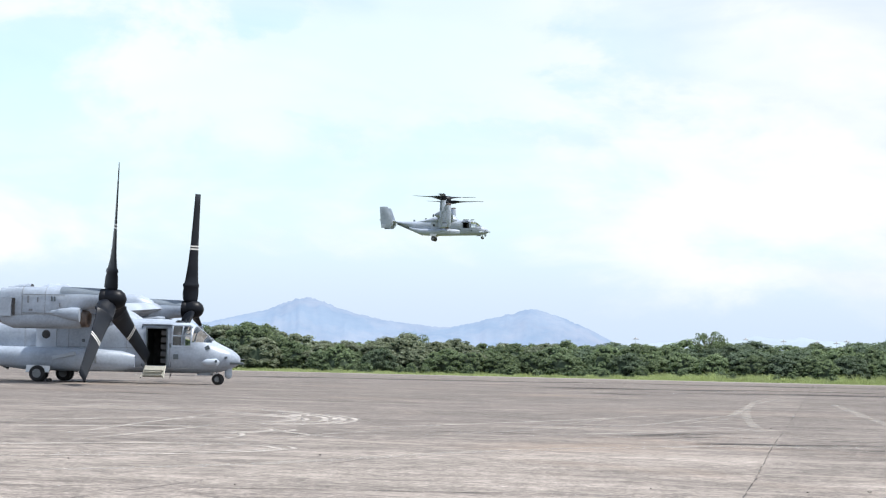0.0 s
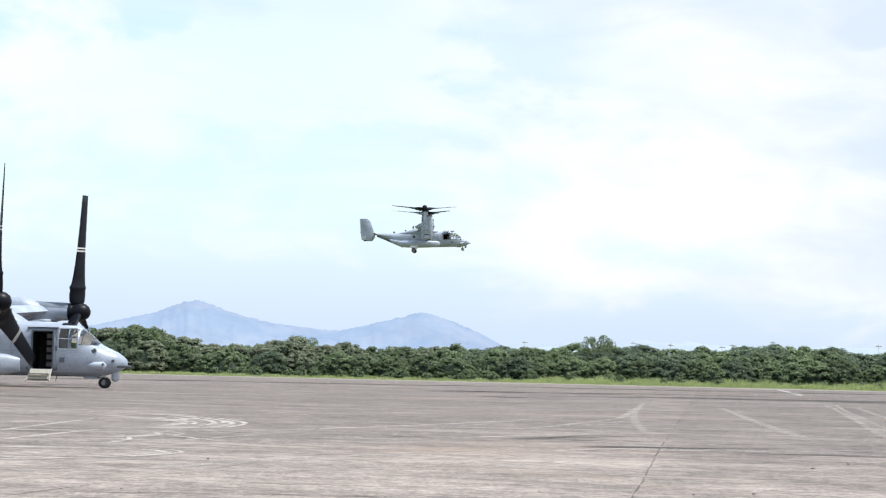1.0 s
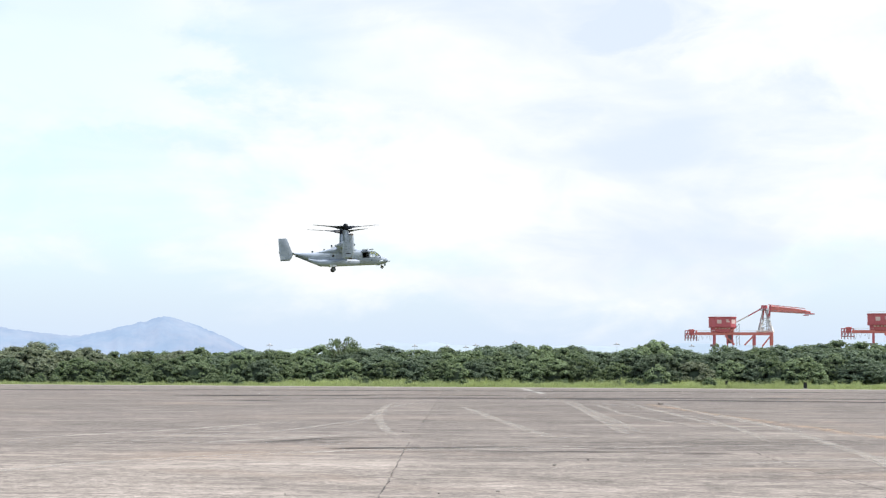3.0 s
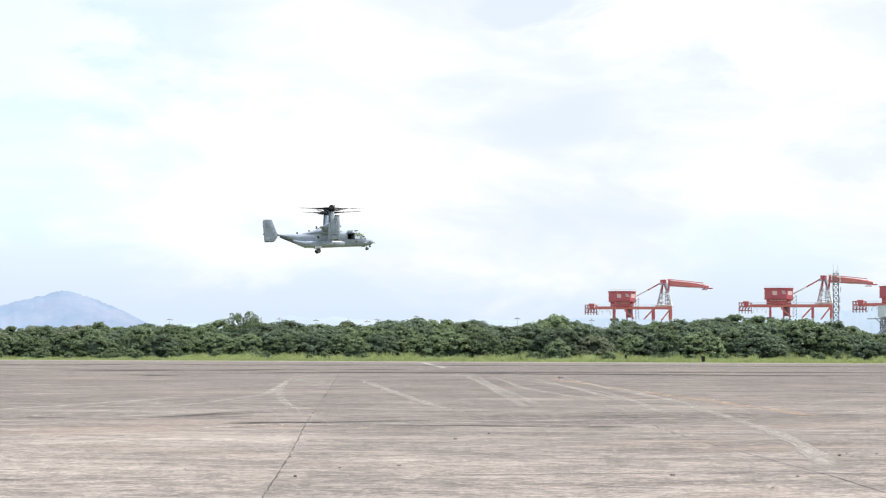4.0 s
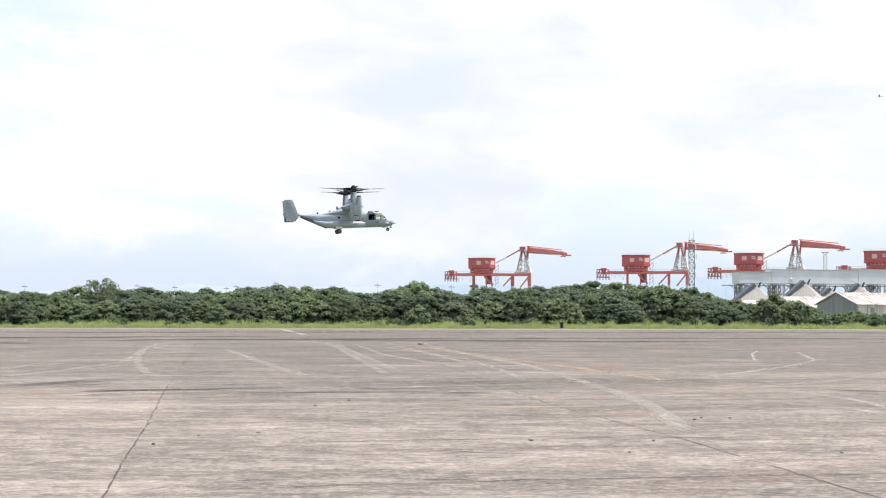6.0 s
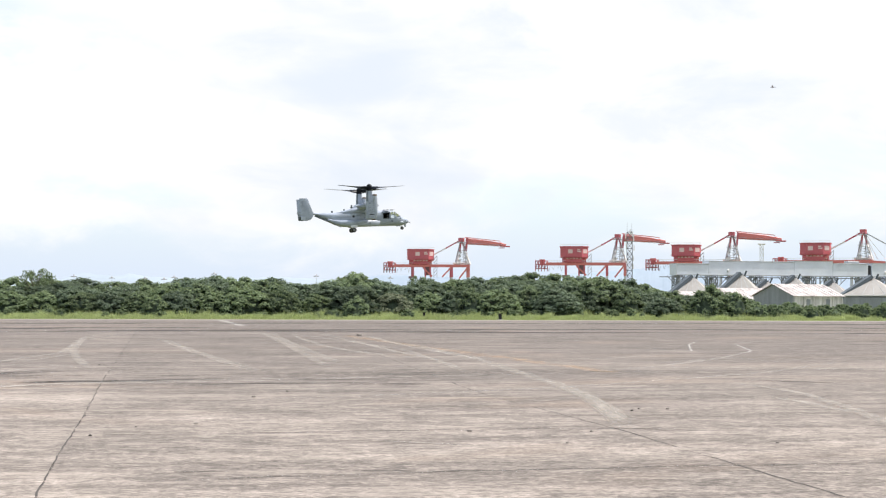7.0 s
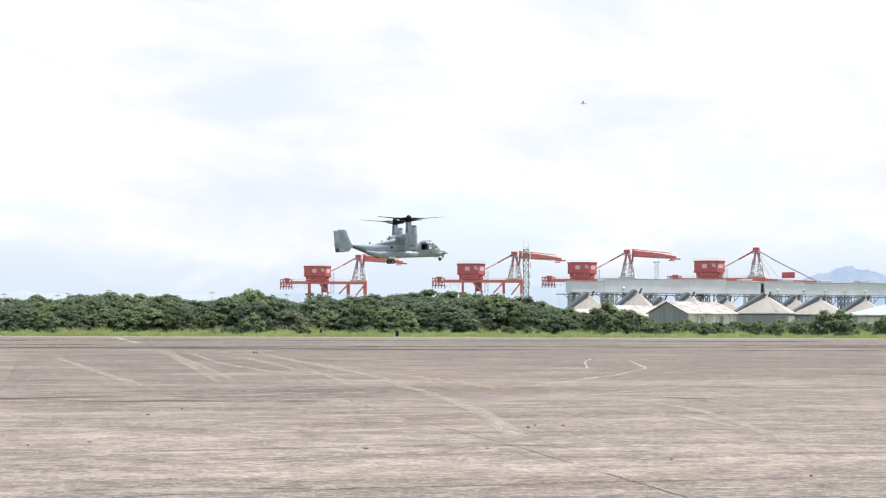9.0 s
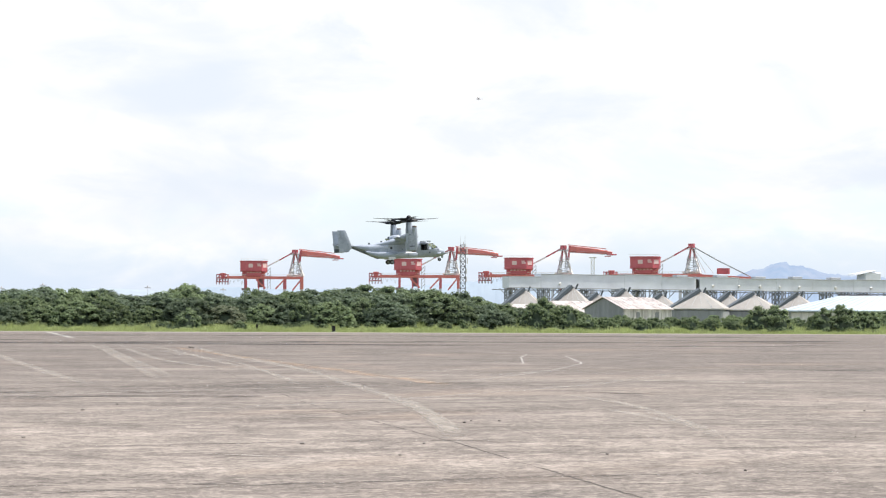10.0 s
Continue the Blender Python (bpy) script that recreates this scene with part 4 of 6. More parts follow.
# ---- trees and grass ----
BELT_TOP = [(-20, 45), (-16, 45), (-9, 50), (-7.5, 60), (-6.2, 68), (-5.2, 54), (-4, 36), (-2.6, 37), (-.8, 46), (.65, 42), (1.7, 36), (3, 43), (5.5, 41), (7.4, 46), (9, 45), (11, 49), (13.3, 51), (15.4, 50), (16.8, 43), (17.6, 50), (18.3, 60), (19, 50), (19.8, 44), (20.9, 48), (22.1, 58), (23.9, 60), (25.7, 57), (27.1, 51), (28, 31), (28.8, 20), (30.2, 22), (31, 12), (32.8, 7), (33.7, 8), (35.1, 12), (35.7, 14), (37.6, 9), (40, 17), (42, 24), (48, 30)]


def leaf_cloud(rng, lobes, count, size):
    """Small leaf sprays on the upper shells of many clumps; the undersides stay open to the darkened inner mass."""
    verts, faces = [], []
    weights = [l[1] ** 2 for l in lobes]
    for c, r in rng.choices(lobes, weights, k=count):
        d = Vector((rng.gauss(0, 1), rng.gauss(0, 1), rng.gauss(0.45, 0.85))).normalized()
        if d.z < -0.35:
            d.z = -d.z
        p = Vector(c) + d * r * rng.uniform(0.72, 1.18)
        if p.z < 0.05:
            continue
        nrm = (d + Vector((rng.gauss(0, .45), rng.gauss(0, .45), rng.gauss(0.35, .45)))).normalized()
        u = Matrix.Rotation(rng.uniform(0, 6.28), 3, nrm) @ nrm.orthogonal().normalized()
        v = nrm.cross(u)
        s = size * rng.uniform(0.6, 1.4)
        k = len(verts)
        verts += [p - u * s * 0.55, p + u * s * 0.5 + v * s * 0.42, p + u * s * 0.45 - v * s * 0.42 + nrm * s * 0.15]
        faces.append((k, k + 1, k + 2))
    return verts, faces


def crown_lobes(rng, kind):
    """Clumps over a domed crown, larger masses inside it."""
    lobes = []
    if kind == "open":
        for _ in range(60):
            a, q = rng.uniform(0, 6.28), math.sqrt(rng.random()) * 2.1
            lobes.append(((q * math.cos(a), q * math.sin(a), 3.55 - 0.28 * q * q + rng.uniform(-0.6, 0.1)), rng.uniform(0.22, 0.45)))
        return lobes
    wide, base, tall, count, r0, r1 = (2.15, 0.9, 2.75, 150, 0.22, 0.42) if kind == "tree" else (2.0, 0.5, 3.1, 84, 0.24, 0.46)
    lumps = [(rng.uniform(0, 6.28), rng.uniform(0.2, 1.3), rng.uniform(0.86, 1.06)) for _ in range(9)]
    for _ in range(count):
        a, p = rng.uniform(0, 6.28), math.acos(rng.uniform(-0.28, 1.0))
        near = min(lumps, key=lambda l: abs(math.remainder(l[0] - a, 6.283)) + abs(l[1] - p))
        q = near[2] * rng.uniform(0.9, 1.03)
        lobes.append(((wide * q * math.sin(p) * math.cos(a), wide * q * math.sin(p) * math.sin(a), max(0.25, base + tall * q * math.cos(p) * 0.97)), rng.uniform(r0, r1)))
    for _ in range(14):
        a, q = rng.uniform(0, 6.28), rng.uniform(0.7, 1.6)
        lobes.append(((q * math.cos(a), q * math.sin(a), rng.uniform(0.25, 1.0)), rng.uniform(0.3, 0.5)))
    return lobes


def build_tree(kind, seed, tint):
    """A tree or bush 4 m high: trunk and limbs, an inner mass coloured dark for the crown's shade, and a crown of leaf
    sprays.
    """
    rng = random.Random(seed)
    name, label = {"tree": ("tree", "bushy dark-green broadleaf tree at the apron's edge"),
                   "open": ("tree", "thin open-crowned tree standing above the thicket"),
                   "bush": ("shrub", "rounded green shrub in front of the thicket")}[kind]
    tree = thing(name, label, "tree" if kind != "bush" else "shrub")
    lobes = crown_lobes(rng, kind)
    count, size = {"tree": (11000, 0.155), "open": (1900, 0.15), "bush": (4400, 0.17)}[kind]
    bm = bmesh.new()
    top = 2.6 if kind != "open" else 3.2
    rod_into(bm, (0, 0, -0.1), (rng.uniform(-.1, .1), rng.uniform(-.1, .1), top * 0.5), 0.15, 0.1)
    rod_into(bm, (0, 0, top * 0.48), (rng.uniform(-.2, .2), rng.uniform(-.2, .2), top), 0.1, 0.04)
    for c, r in lobes[:12 if kind != "open" else 40]:
        rod_into(bm, (0, 0, min(c[2] * 0.6, top * 0.8)), c, 0.055, 0.02, 6)
    part("trunk", bm, M_BARK, tree)
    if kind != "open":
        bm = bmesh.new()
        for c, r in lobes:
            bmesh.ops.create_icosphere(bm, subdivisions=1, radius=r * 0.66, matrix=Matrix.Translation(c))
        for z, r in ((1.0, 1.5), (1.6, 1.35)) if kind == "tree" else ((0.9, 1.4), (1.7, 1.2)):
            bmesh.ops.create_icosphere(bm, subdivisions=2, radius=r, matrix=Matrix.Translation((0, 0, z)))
        part("inner_crown", bm, M_LEAF_SHADE, tree)
    v, f = leaf_cloud(rng, lobes, count, size)
    part("crown", (v, f), M_LEAF[tint], tree)
    return tree


def build_belt():
    rng = random.Random(21)
    kinds = [build_tree("tree", 40 + k, t) for k, t in enumerate((0, 2, 1, 2, 0, 4, 4, 3))]
    opens = [build_tree("open", 60, 0)]
    bushes = [build_tree("bush", 70, 1), build_tree("bush", 71, 3), build_tree("bush", 72, 1)]
    used = set()

    def put(proto, place, high, wide=1.0):
        s = high / 3.9
        m = Matrix.Translation(place) @ pose(0, 0, 0, 0, 0, rng.uniform(0, 360)) @ Matrix.Diagonal((s * wide, s * wide, s, 1))
        if proto.name in used:
            copy_thing(proto, m @ Matrix.Diagonal((*[1 / q for q in proto.scale], 1)))
        else:
            used.add(proto.name)
            proto.matrix_basis = m

    def high_at(az, d):
        return max(1.3, ridge_height(az, BELT_TOP) / 3200 * d + EYE)

    for off, gap, cut in ((10.5, 1.0, 0.7), (14.5, 0.8, 0.88), (20, 0.66, 0.97)):
        az = -17.0 + rng.uniform(0, 0.5)
        while az < 47:
            d = (164 + off) / math.cos(radians(az - FACE))
            h = high_at(az, d) * cut * rng.uniform(0.88, 1.06)
            if h < 2.2:
                put(rng.choice(bushes), belt(az, off + rng.uniform(-1, 1)), h, rng.uniform(1.0, 1.35))
            else:
                put(rng.choice(kinds[4:7] if az < 4.5 and rng.random() < 0.75 else kinds[:4] if rng.random() < 0.85 else kinds), belt(az, off + rng.uniform(-1.6, 1.6)), h, rng.uniform(1.15, 1.75))
            az += gap * rng.uniform(0.75, 1.25)
    for az, off, px, wide, proto in ((8.4, 17, 61, 0.7, opens[0]), (-.9, 20, 50, 0.8, opens[0]), (20.3, 20, 52, .5, opens[0]), (30, 15, 24, .7, opens[0])):
        put(proto, belt(az, off), high_at(az, 180) if px is None else px / 3200 * (164 + off) + EYE + 0.35, wide)
    for az, off, h, wide, k in ((5.2, 9.5, 3.3, 1.0, 0), (12.0, 6.5, 2.45, 0.95, 1), (18.3, 6.0, 2.1, 1.2, 2), (18.3, 20, 5.0, 1.0, 0), (29.5, 12, 3.4, 0.75, 2), (36.2, 5, 2.6, 1.15, 2), (36.75, 5.4, 2.7, 1.15, 2), (38.15, 5, 2.5, 1.2, 2), (38.75, 5.2, 2.8, 1.2, 2), (39.4, 6, 2.5, 1.3, 0), (40.8, 9, 2.6, 1.3, 0), (34.1, 6, 2.3, 1.2, 0), (34.7, 5, 2.0, 1.3, 2), (35.4, 6, 1.9, 1.3, 2), (32.6, 6, 1.8, 1.5, 2), (33.3, 6.5, 1.7, 1.4, 1), (31.6, 6.5, 1.9, 1.4, 2), (30.9, 7, 2.4, 1.3, 1), (30.2, 8, 2.9, 1.2, 0), (29.4, 8, 3.2, 1.2, 2), (14.6, 9, 2.8, 1.0, 1), (22, 9, 2.9, 1.0, 2), (33.9, 9, 2.1, 1.4, 2), (34.6, 9, 2.0, 1.4, 0), (32.1, 9, 2.2, 1.3, 1), (30.7, 9, 2.6, 1.3, 2), (31.4, 9, 2.3, 1.4, 0), (33.0, 9, 2.0, 1.5, 2), (35.3, 9, 2.1, 1.4, 2), (1.0, 9, 2.4, 1.1, 0), (-3.2, 9, 2.7, 1.2, 2)):
        put(bushes[k], belt(az, off), h * (0.72 if 30.5 < az < 35.8 else 1.0), wide)
    # weeds and saplings along the thicket's foot
    for _ in range(70):
        az = rng.uniform(-5, 30)
        put(rng.choice(bushes), belt(az, rng.uniform(4.5, 8.5)), rng.uniform(0.55, 1.15), rng.uniform(0.9, 1.5))
    for group in (kinds, opens, bushes):
        for o in group:
            if o.name not in used:
                put(o, belt(-17.5, 18), 4.0)


build_belt()


def build_grass():
    rng = random.Random(5)
    verts, faces = [], []
    for _ in range(210000):
        az = rng.uniform(-17, 46)
        off = rng.uniform(0.2, 13) if rng.random() < 0.75 else rng.uniform(0.1, 3)
        lump = noise.noise(Vector((az * 2.6, off * 0.35, 2.0))) + 0.6 * noise.noise(Vector((az * 9.0, off * 0.9, 5.0)))
        h = (0.26 + 0.52 * max(0, lump + 0.35)) * rng.uniform(0.85, 1.05) * (0.35 if off < 1.2 else min(1.5, 0.55 + off * 0.12)) * (0.5 if az < 4 else min(1.0, 0.5 + (az - 4) * 0.1))
        p = belt(az, off, -0.06)
        a = rng.uniform(0, 6.28)
        w = rng.uniform(0.025, 0.07)
        lean = Vector((rng.gauss(0, 0.4) * h, rng.gauss(0, 0.4) * h, h))
        u = Vector((math.cos(a), math.sin(a), 0)) * w
        k = len(verts)
        verts += [p - u, p + u, p + lean]
        faces.append((k, k + 1, k + 2))
    ob = new("grass", mesh_of("grass", verts, faces, M_GRASS))
    tagged(ob, "strip of tall bright green and yellow grass along the apron", "grass", kind="stuff")


build_grass()


def build_post(az, off, w, h, label):
    post = thing("marker_post", label, "post", Matrix.Translation(belt(az, off, -0.06)) @ pose(0, 0, 0, 0, 0, -az))
    part("base", boxes(((0, 0, 0.06), (w * 1.5, w * 1.5, 0.12))), M_CRANE_GREY, post)
    part("body", boxes(((0, 0, h / 2 + 0.1), (w, w * 0.8, h))), M_BLACK, post)
    part("cap", boxes(((0, 0, h + 0.13), (w * 1.12, w * 0.95, 0.06))), M_BLACK, post)


build_post(22.88, 0.5, 0.3, 0.5, "squat black marker post in the grass")
build_post(20.47, 3.0, 0.2, 0.6, "small dark marker post in the grass")


def build_mast(az, d, el):
    h = d * math.tan(radians(el)) + EYE
    mast = thing("floodlight_mast", "distant floodlight mast above the treetops", "light mast", Matrix.Translation(polar(az, d)) @ pose(0, 0, 0, 0, 0, -az), "floodlight masts")
    part("pole", rods(((0, 0, -0.5), (0, 0, h), 0.16, 0.1)), M_CRANE_GREY, mast)
    part("crown_ring", rods(((0, 0, h - 0.9), (0, 0, h - 0.5), 1.6)), M_CRANE_GREY, mast)
    for k in range(6):
        a = k * math.pi / 3
        part("floodlight", boxes(((1.9 * math.cos(a), 1.9 * math.sin(a), h - 0.9), (1.1, 0.9, 0.6))), M_CRANE_GREY, mast)
    part("finial", rods(((0, 0, h - 0.5), (0, 0, h + 0.9), 0.9, 0.1)), M_CRANE_GREY, mast)


for az, el in ((6.13, .86), (9.55, .9), (10.7, .86), (11.72, .85), (12.31, .83), (12.62, .89), (13.86, 1.0), (17.06, .95), (19.4, .9)):
    build_mast(az, 1500, el)

# ---- port: cranes, conveyor gallery, sheds ----


def octagon(u0, u1, v0, v1, z0, z1, cut, taper=0.0):
    ring = [(u0 + cut, v0), (u1 - cut, v0), (u1, v0 + cut), (u1, v1 - cut), (u1 - cut, v1), (u0 + cut, v1), (u0, v1 - cut), (u0, v0 + cut)]
    cu, cv = (u0 + u1) / 2, (v0 + v1) / 2
    low = [(cu + (u - cu) * (1 - taper), cv + (v - cv) * (1 - taper), z0) for u, v in ring]
    return loft([low, [(u, v, z1) for u, v in ring]])


def build_crane(az, d, s, boom_up, turn):
    """A grab unloader on its portal: hopper house, girder, mast, stays and boom."""
    crane = thing("quay_crane", "red and white bulk-unloading quay crane with " + ("raised boom" if boom_up else "lowered boom"), "crane",
                  Matrix.Translation(polar(az, d)) @ pose(0, 0, 0, 0, 0, -az + turn) @ Matrix.Diagonal((s, s, s, 1)), "quay cranes")
    for v in (-6, 6):
        part("girder", beams(((-19, v, 29.6), (34.5, v, 29.6), 1.5, 1.7)), M_ORANGE, crane)
    part("girder_rail", beams(((-19, -6.9, 31.6), (34.5, -6.9, 31.6), 0.16, 0.16), *[((u, -6.9, 30.3), (u, -6.9, 31.6), 0.14, 0.14) for u in range(-19, 35, 2)]), M_CRANE_WHITE, crane)
    for u in (-18.5, 22.0, 34.0):
        part("cross_girder", beams(((u, -6, 29.6), (u, 6, 29.6), 1.4, 1.6)), M_ORANGE, crane)
    for u in (-5.6, 22.0, 34.0):
        for v in (-6, 6):
            leg = part("leg", beams(((u, v, 21.5), (u, v, 29.2), 1.5, 1.3)), M_RED if u < 30 else M_ORANGE, crane)
            part("lower_leg", beams(((u, v, 0), (u, v, 21.5), 1.3, 1.1)), M_HAZED_LEG, leg, "lower leg coloured pale for the haze")
    for u in (3.2, 7.0):
        leg = part("leg", beams(((u, -6, 21.5), (u * 0.9, -6, 31), 1.0, 1.0)), M_RED, crane)
        part("lower_leg", beams(((u * 1.05, -6, 0), (u, -6, 21.5), 0.9, 0.9)), M_HAZED_LEG, leg, "lower leg coloured pale for the haze")
    part("hopper", octagon(2.6, 7.4, -5, 1, 22.8, 29, 0.8, 0.08), M_HOPPER, crane)
    part("bogie", octagon(-8.2, -3.0, -7, 7, 20.6, 22.0, 0.8), M_HOPPER, crane)
    for a, b in (((15, 21.5), (21.5, 28.5)), ((27, 20.5), (33.5, 28.8)), ((9.0, 34), (1.5, 28.0)), ((1.5, 28.0), (8.0, 22.0))):
        part("brace", beams(((a[0], -6.2, a[1]), (b[0], -6.2, b[1]), 1.0, 1.0)), M_ORANGE, crane)
    part("sill_beam", beams(((-7, -6, 3), (36, -6, 3), 1.6, 1.8)), M_RED, crane)
    part("sill_beam", beams(((-7, 6, 3), (36, 6, 3), 1.6, 1.8)), M_RED, crane)
    house = part("hopper_house", octagon(-9.3, 9.3, -9, 9, 33.8, 40.8, 4.0), M_RED, crane, "large red octagonal machinery house")
    part("roof_rim", octagon(-9.7, 9.7, -9.4, 9.4, 40.8, 41.3, 4.0), M_RED, house)
    part("sign_panel", boxes(((-2.6, -9.06, 37.8), (3.0, 0.1, 2.6))), M_LOGO, house, "plain pale sign on red sheeting")
    for u, w in ((3.0, 2.0), (3.4, 2.6)):
        part("sign_panel", boxes(((u, -9.08 - 0.03 * w, 38.9 - 1.9 * (w - 2)), (w, 0.1, 0.8))), M_LOGO, house)
    q = Matrix.Rotation(radians(45), 3, "Z")
    part("sign_panel", boxes(((7.35, -7.05, 37.9), (3.8, 0.1, 2.8), q)), M_LOGO, house)
    part("lower_house", octagon(-8.0, 8.0, -7.6, 7.6, 30.6, 33.8, 3.2), M_RED, crane)
    part("waist", octagon(-7.4, 7.4, -7.0, 7.0, 29.0, 30.6, 3.0, 0.08), M_RED, crane)
    for u in (-4.6, -2.4, -0.2, 2.0, 4.2):
        part("window_opening", boxes(((u, -7.75, 33.1), (1.3, 0.3, 0.8))), M_LOGO, crane)
    part("handrail", beams(*[((-9.6, -9.4, z), (9.6, -9.4, z), 0.12, 0.12) for z in (33.9, 34.7)], *[((u, -9.4, 33.4), (u, -9.4, 34.7), 0.12, 0.12) for u in range(-9, 10, 3)]), M_RED, crane)
    # trolley end with its hanging cables
    for v in (-5, 5):
        part("trolley_frame", beams(*[((-26, v, z), (-18, v, z), 0.5, 0.5) for z in (26.5, 29.4, 31.5)], *[((u, v, 24.6), (u, v, 31.8), 0.4, 0.4) for u in (-26, -24, -22, -20, -18)], *[((u, v, 26.5), (u + 2, v, 31.5), 0.35, 0.35) for u in (-26, -24, -22, -20)]), M_RED if v < 0 else M_CRANE_GREY, crane)
    part("grab_bucket", octagon(-23.5, -19.5, -2, 2, 28.6, 32.6, 1.0, 0.3), M_ORANGE, crane)
    for k, u in enumerate((-25, -23, -21, -18, -15, -12, -9.5)):
        part("cable", beams(((u, -5.5, 28.6), (u + 1.0, -5.5, 24.5 + (k % 3)), 0.16, 0.16), ((u + 1.0, -5.5, 24.5 + (k % 3)), (u + 2.0, -5.5, 28.6), 0.16, 0.16)), M_CRANE_GREY, crane)
    # access stairs, walkways and cable reels round the mast
    part("stair_lattice", beams(*[((26 + k % 2 * 7, -5.6, 30.6 + 1.5 * k), (33 - k % 2 * 7, -5.6, 32.1 + 1.5 * k), 0.28, 0.28) for k in range(7)], *[((u, -5.6, 30.4), (u + (29.5 - u) * 0.45, -4.0, 42), 0.26, 0.26) for u in (25.2, 27.5, 31.5, 34.5)]), M_CRANE_GREY, crane)
    part("head_platform", boxes(((29, 0, 46.2), (7.0, 6.0, 0.35)), ((29, -3.0, 47.3), (7.0, 0.12, 0.12)), ((29, -3.0, 46.8), (7.0, 0.12, 0.12))), M_CRANE_GREY, crane)
    part("house_rail", beams(((-9.6, -9.3, 42.4), (9.6, -9.3, 42.4), 0.14, 0.14), *[((u, -9.3, 41.2), (u, -9.3, 42.4), 0.12, 0.12) for u in range(-9, 10, 2)]), M_CRANE_WHITE, crane)
    part("hopper_stair", beams(*[((9.2, -6.4, 22 + 2.4 * k), (11.4, -6.4, 24.4 + 2.4 * k), 0.3, 0.3) for k in range(6)], ((9.2, -6.4, 21), (9.2, -6.4, 36), 0.3, 0.3), ((11.4, -6.4, 21), (11.4, -6.4, 36), 0.3, 0.3)), M_CRANE_GREY, crane)
    # mast
    apex = (29.0, 0, 48.3)
    part("mast_leg", beams(((25, -5, 30.4), (28.6, -1.4, 40), 0.9, 0.9)), M_CRANE_WHITE, crane)
    part("mast_leg", beams(((28.0, -1.4, 39.5), (29, -1.0, 48.5), 0.8, 0.8)), M_RED, crane)
    part("mast_leg", beams(((35, -5, 30.4), (31.6, -2, 40), 1.0, 1.0)), M_CRANE_WHITE, crane)
    part("mast_leg", beams(((31.6, -2, 40), (29.4, -1, 48.3), 0.8, 0.8)), M_RED, crane)
    part("mast_leg", beams(((25, 5, 30.4), (29, 1, 48.3), 0.8, 0.8)), M_CRANE_GREY, crane)
    part("mast_leg", beams(((35, 5, 30.4), (29.4, 1, 48.3), 0.8, 0.8)), M_CRANE_GREY, crane)
    part("mast_ladder", beams(*[((30.2 + 0.05 * z, -3, 30 + z), (31.8, -3, 30 + z), 0.22, 0.22) for z in range(1, 16, 2)], ((30.2, -3, 30), (30.6, -2, 46), 0.3, 0.3), ((32.4, -3, 30), (31.2, -2, 46), 0.3, 0.3)), M_CRANE_GREY, crane)
    part("mast_head", octagon(27.0, 31.2, -2.2, 2.2, 46.8, 49.6, 0.9), M_RED, crane)
    part("stay", beams((apex, (18.0, 0, 42.1), 0.9, 0.9)), M_RED, crane)
    part("stay", beams(((18.0, 0, 42.1), (9.2, 0, 37.4), 0.9, 0.9)), M_CRANE_WHITE, crane)
    part("machine_deck", boxes(((29, 0, 31.4), (11, 11, 1.2)), ((27, -3, 32.8), (3, 3, 1.8)), ((33, 2, 32.6), (2.6, 3, 1.6))), M_CRANE_WHITE, crane)
    if boom_up:
        part("boom_post", beams(((33.2, -2, 49.4), (32.4, -2, 40.5), 1.5, 1.2), ((33.2, 2, 49.4), (32.4, 2, 40.5), 1.5, 1.2)), M_RED, crane)
        boom = part("boom", loft([oval(32.5, 0, 47.2, 2.3, 2.3, 6, 8), oval(50, 0, 45.9, 1.8, 1.6, 6, 8), oval(61, 0, 44.6, 1.4, 0.9, 6, 8)]), M_ORANGE, crane, "raised orange box boom")
        part("boom_rail", beams(((32, -1.9, 50.0), (57, -1.5, 47.4), 0.35, 0.35), ((32, 1.9, 50.0), (57, 1.5, 47.4), 0.35, 0.35)), M_ORANGE, boom)
        part("boom_walkway", beams(((33, -2.6, 45.0), (60, -1.8, 43.4), 0.5, 0.25), ((33, -2.6, 46.1), (60, -1.8, 44.5), 0.15, 0.15)), M_CRANE_GREY, boom)
        part("boom_tip", boxes(((60.5, 0, 43.6), (6.5, 3.4, 0.8)), ((58, 0, 42.6), (4, 2.4, 0.5)), ((57, 0, 45.4), (1.6, 2.4, 2.2))), M_RED, boom)
    else:
        boom = part("boom", beams(((34, -5, 29.4), (72, -3, 27.5), 1.2, 1.4), ((34, 5, 29.4), (72, 3, 27.5), 1.2, 1.4)), M_ORANGE, crane, "lowered orange boom")
        part("stay", beams((apex, (45.0, -2, 39.2), 0.7, 0.7), ((45, -2, 39.2), (66, -3, 28.5), 0.7, 0.7)), M_CRANE_GREY, crane)
        part("stay", beams((apex, (38, -3, 30.8), 0.3, 0.3), (apex, (43, -3, 30.8), 0.25, 0.25)), M_CRANE_WHITE, crane)
        part("winch_house", octagon(45, 53, -3, 3, 30.4, 34.0, 1.2), M_RED, crane)


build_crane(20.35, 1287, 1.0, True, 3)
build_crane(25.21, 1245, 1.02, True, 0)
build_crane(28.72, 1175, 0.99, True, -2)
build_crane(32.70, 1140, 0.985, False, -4)


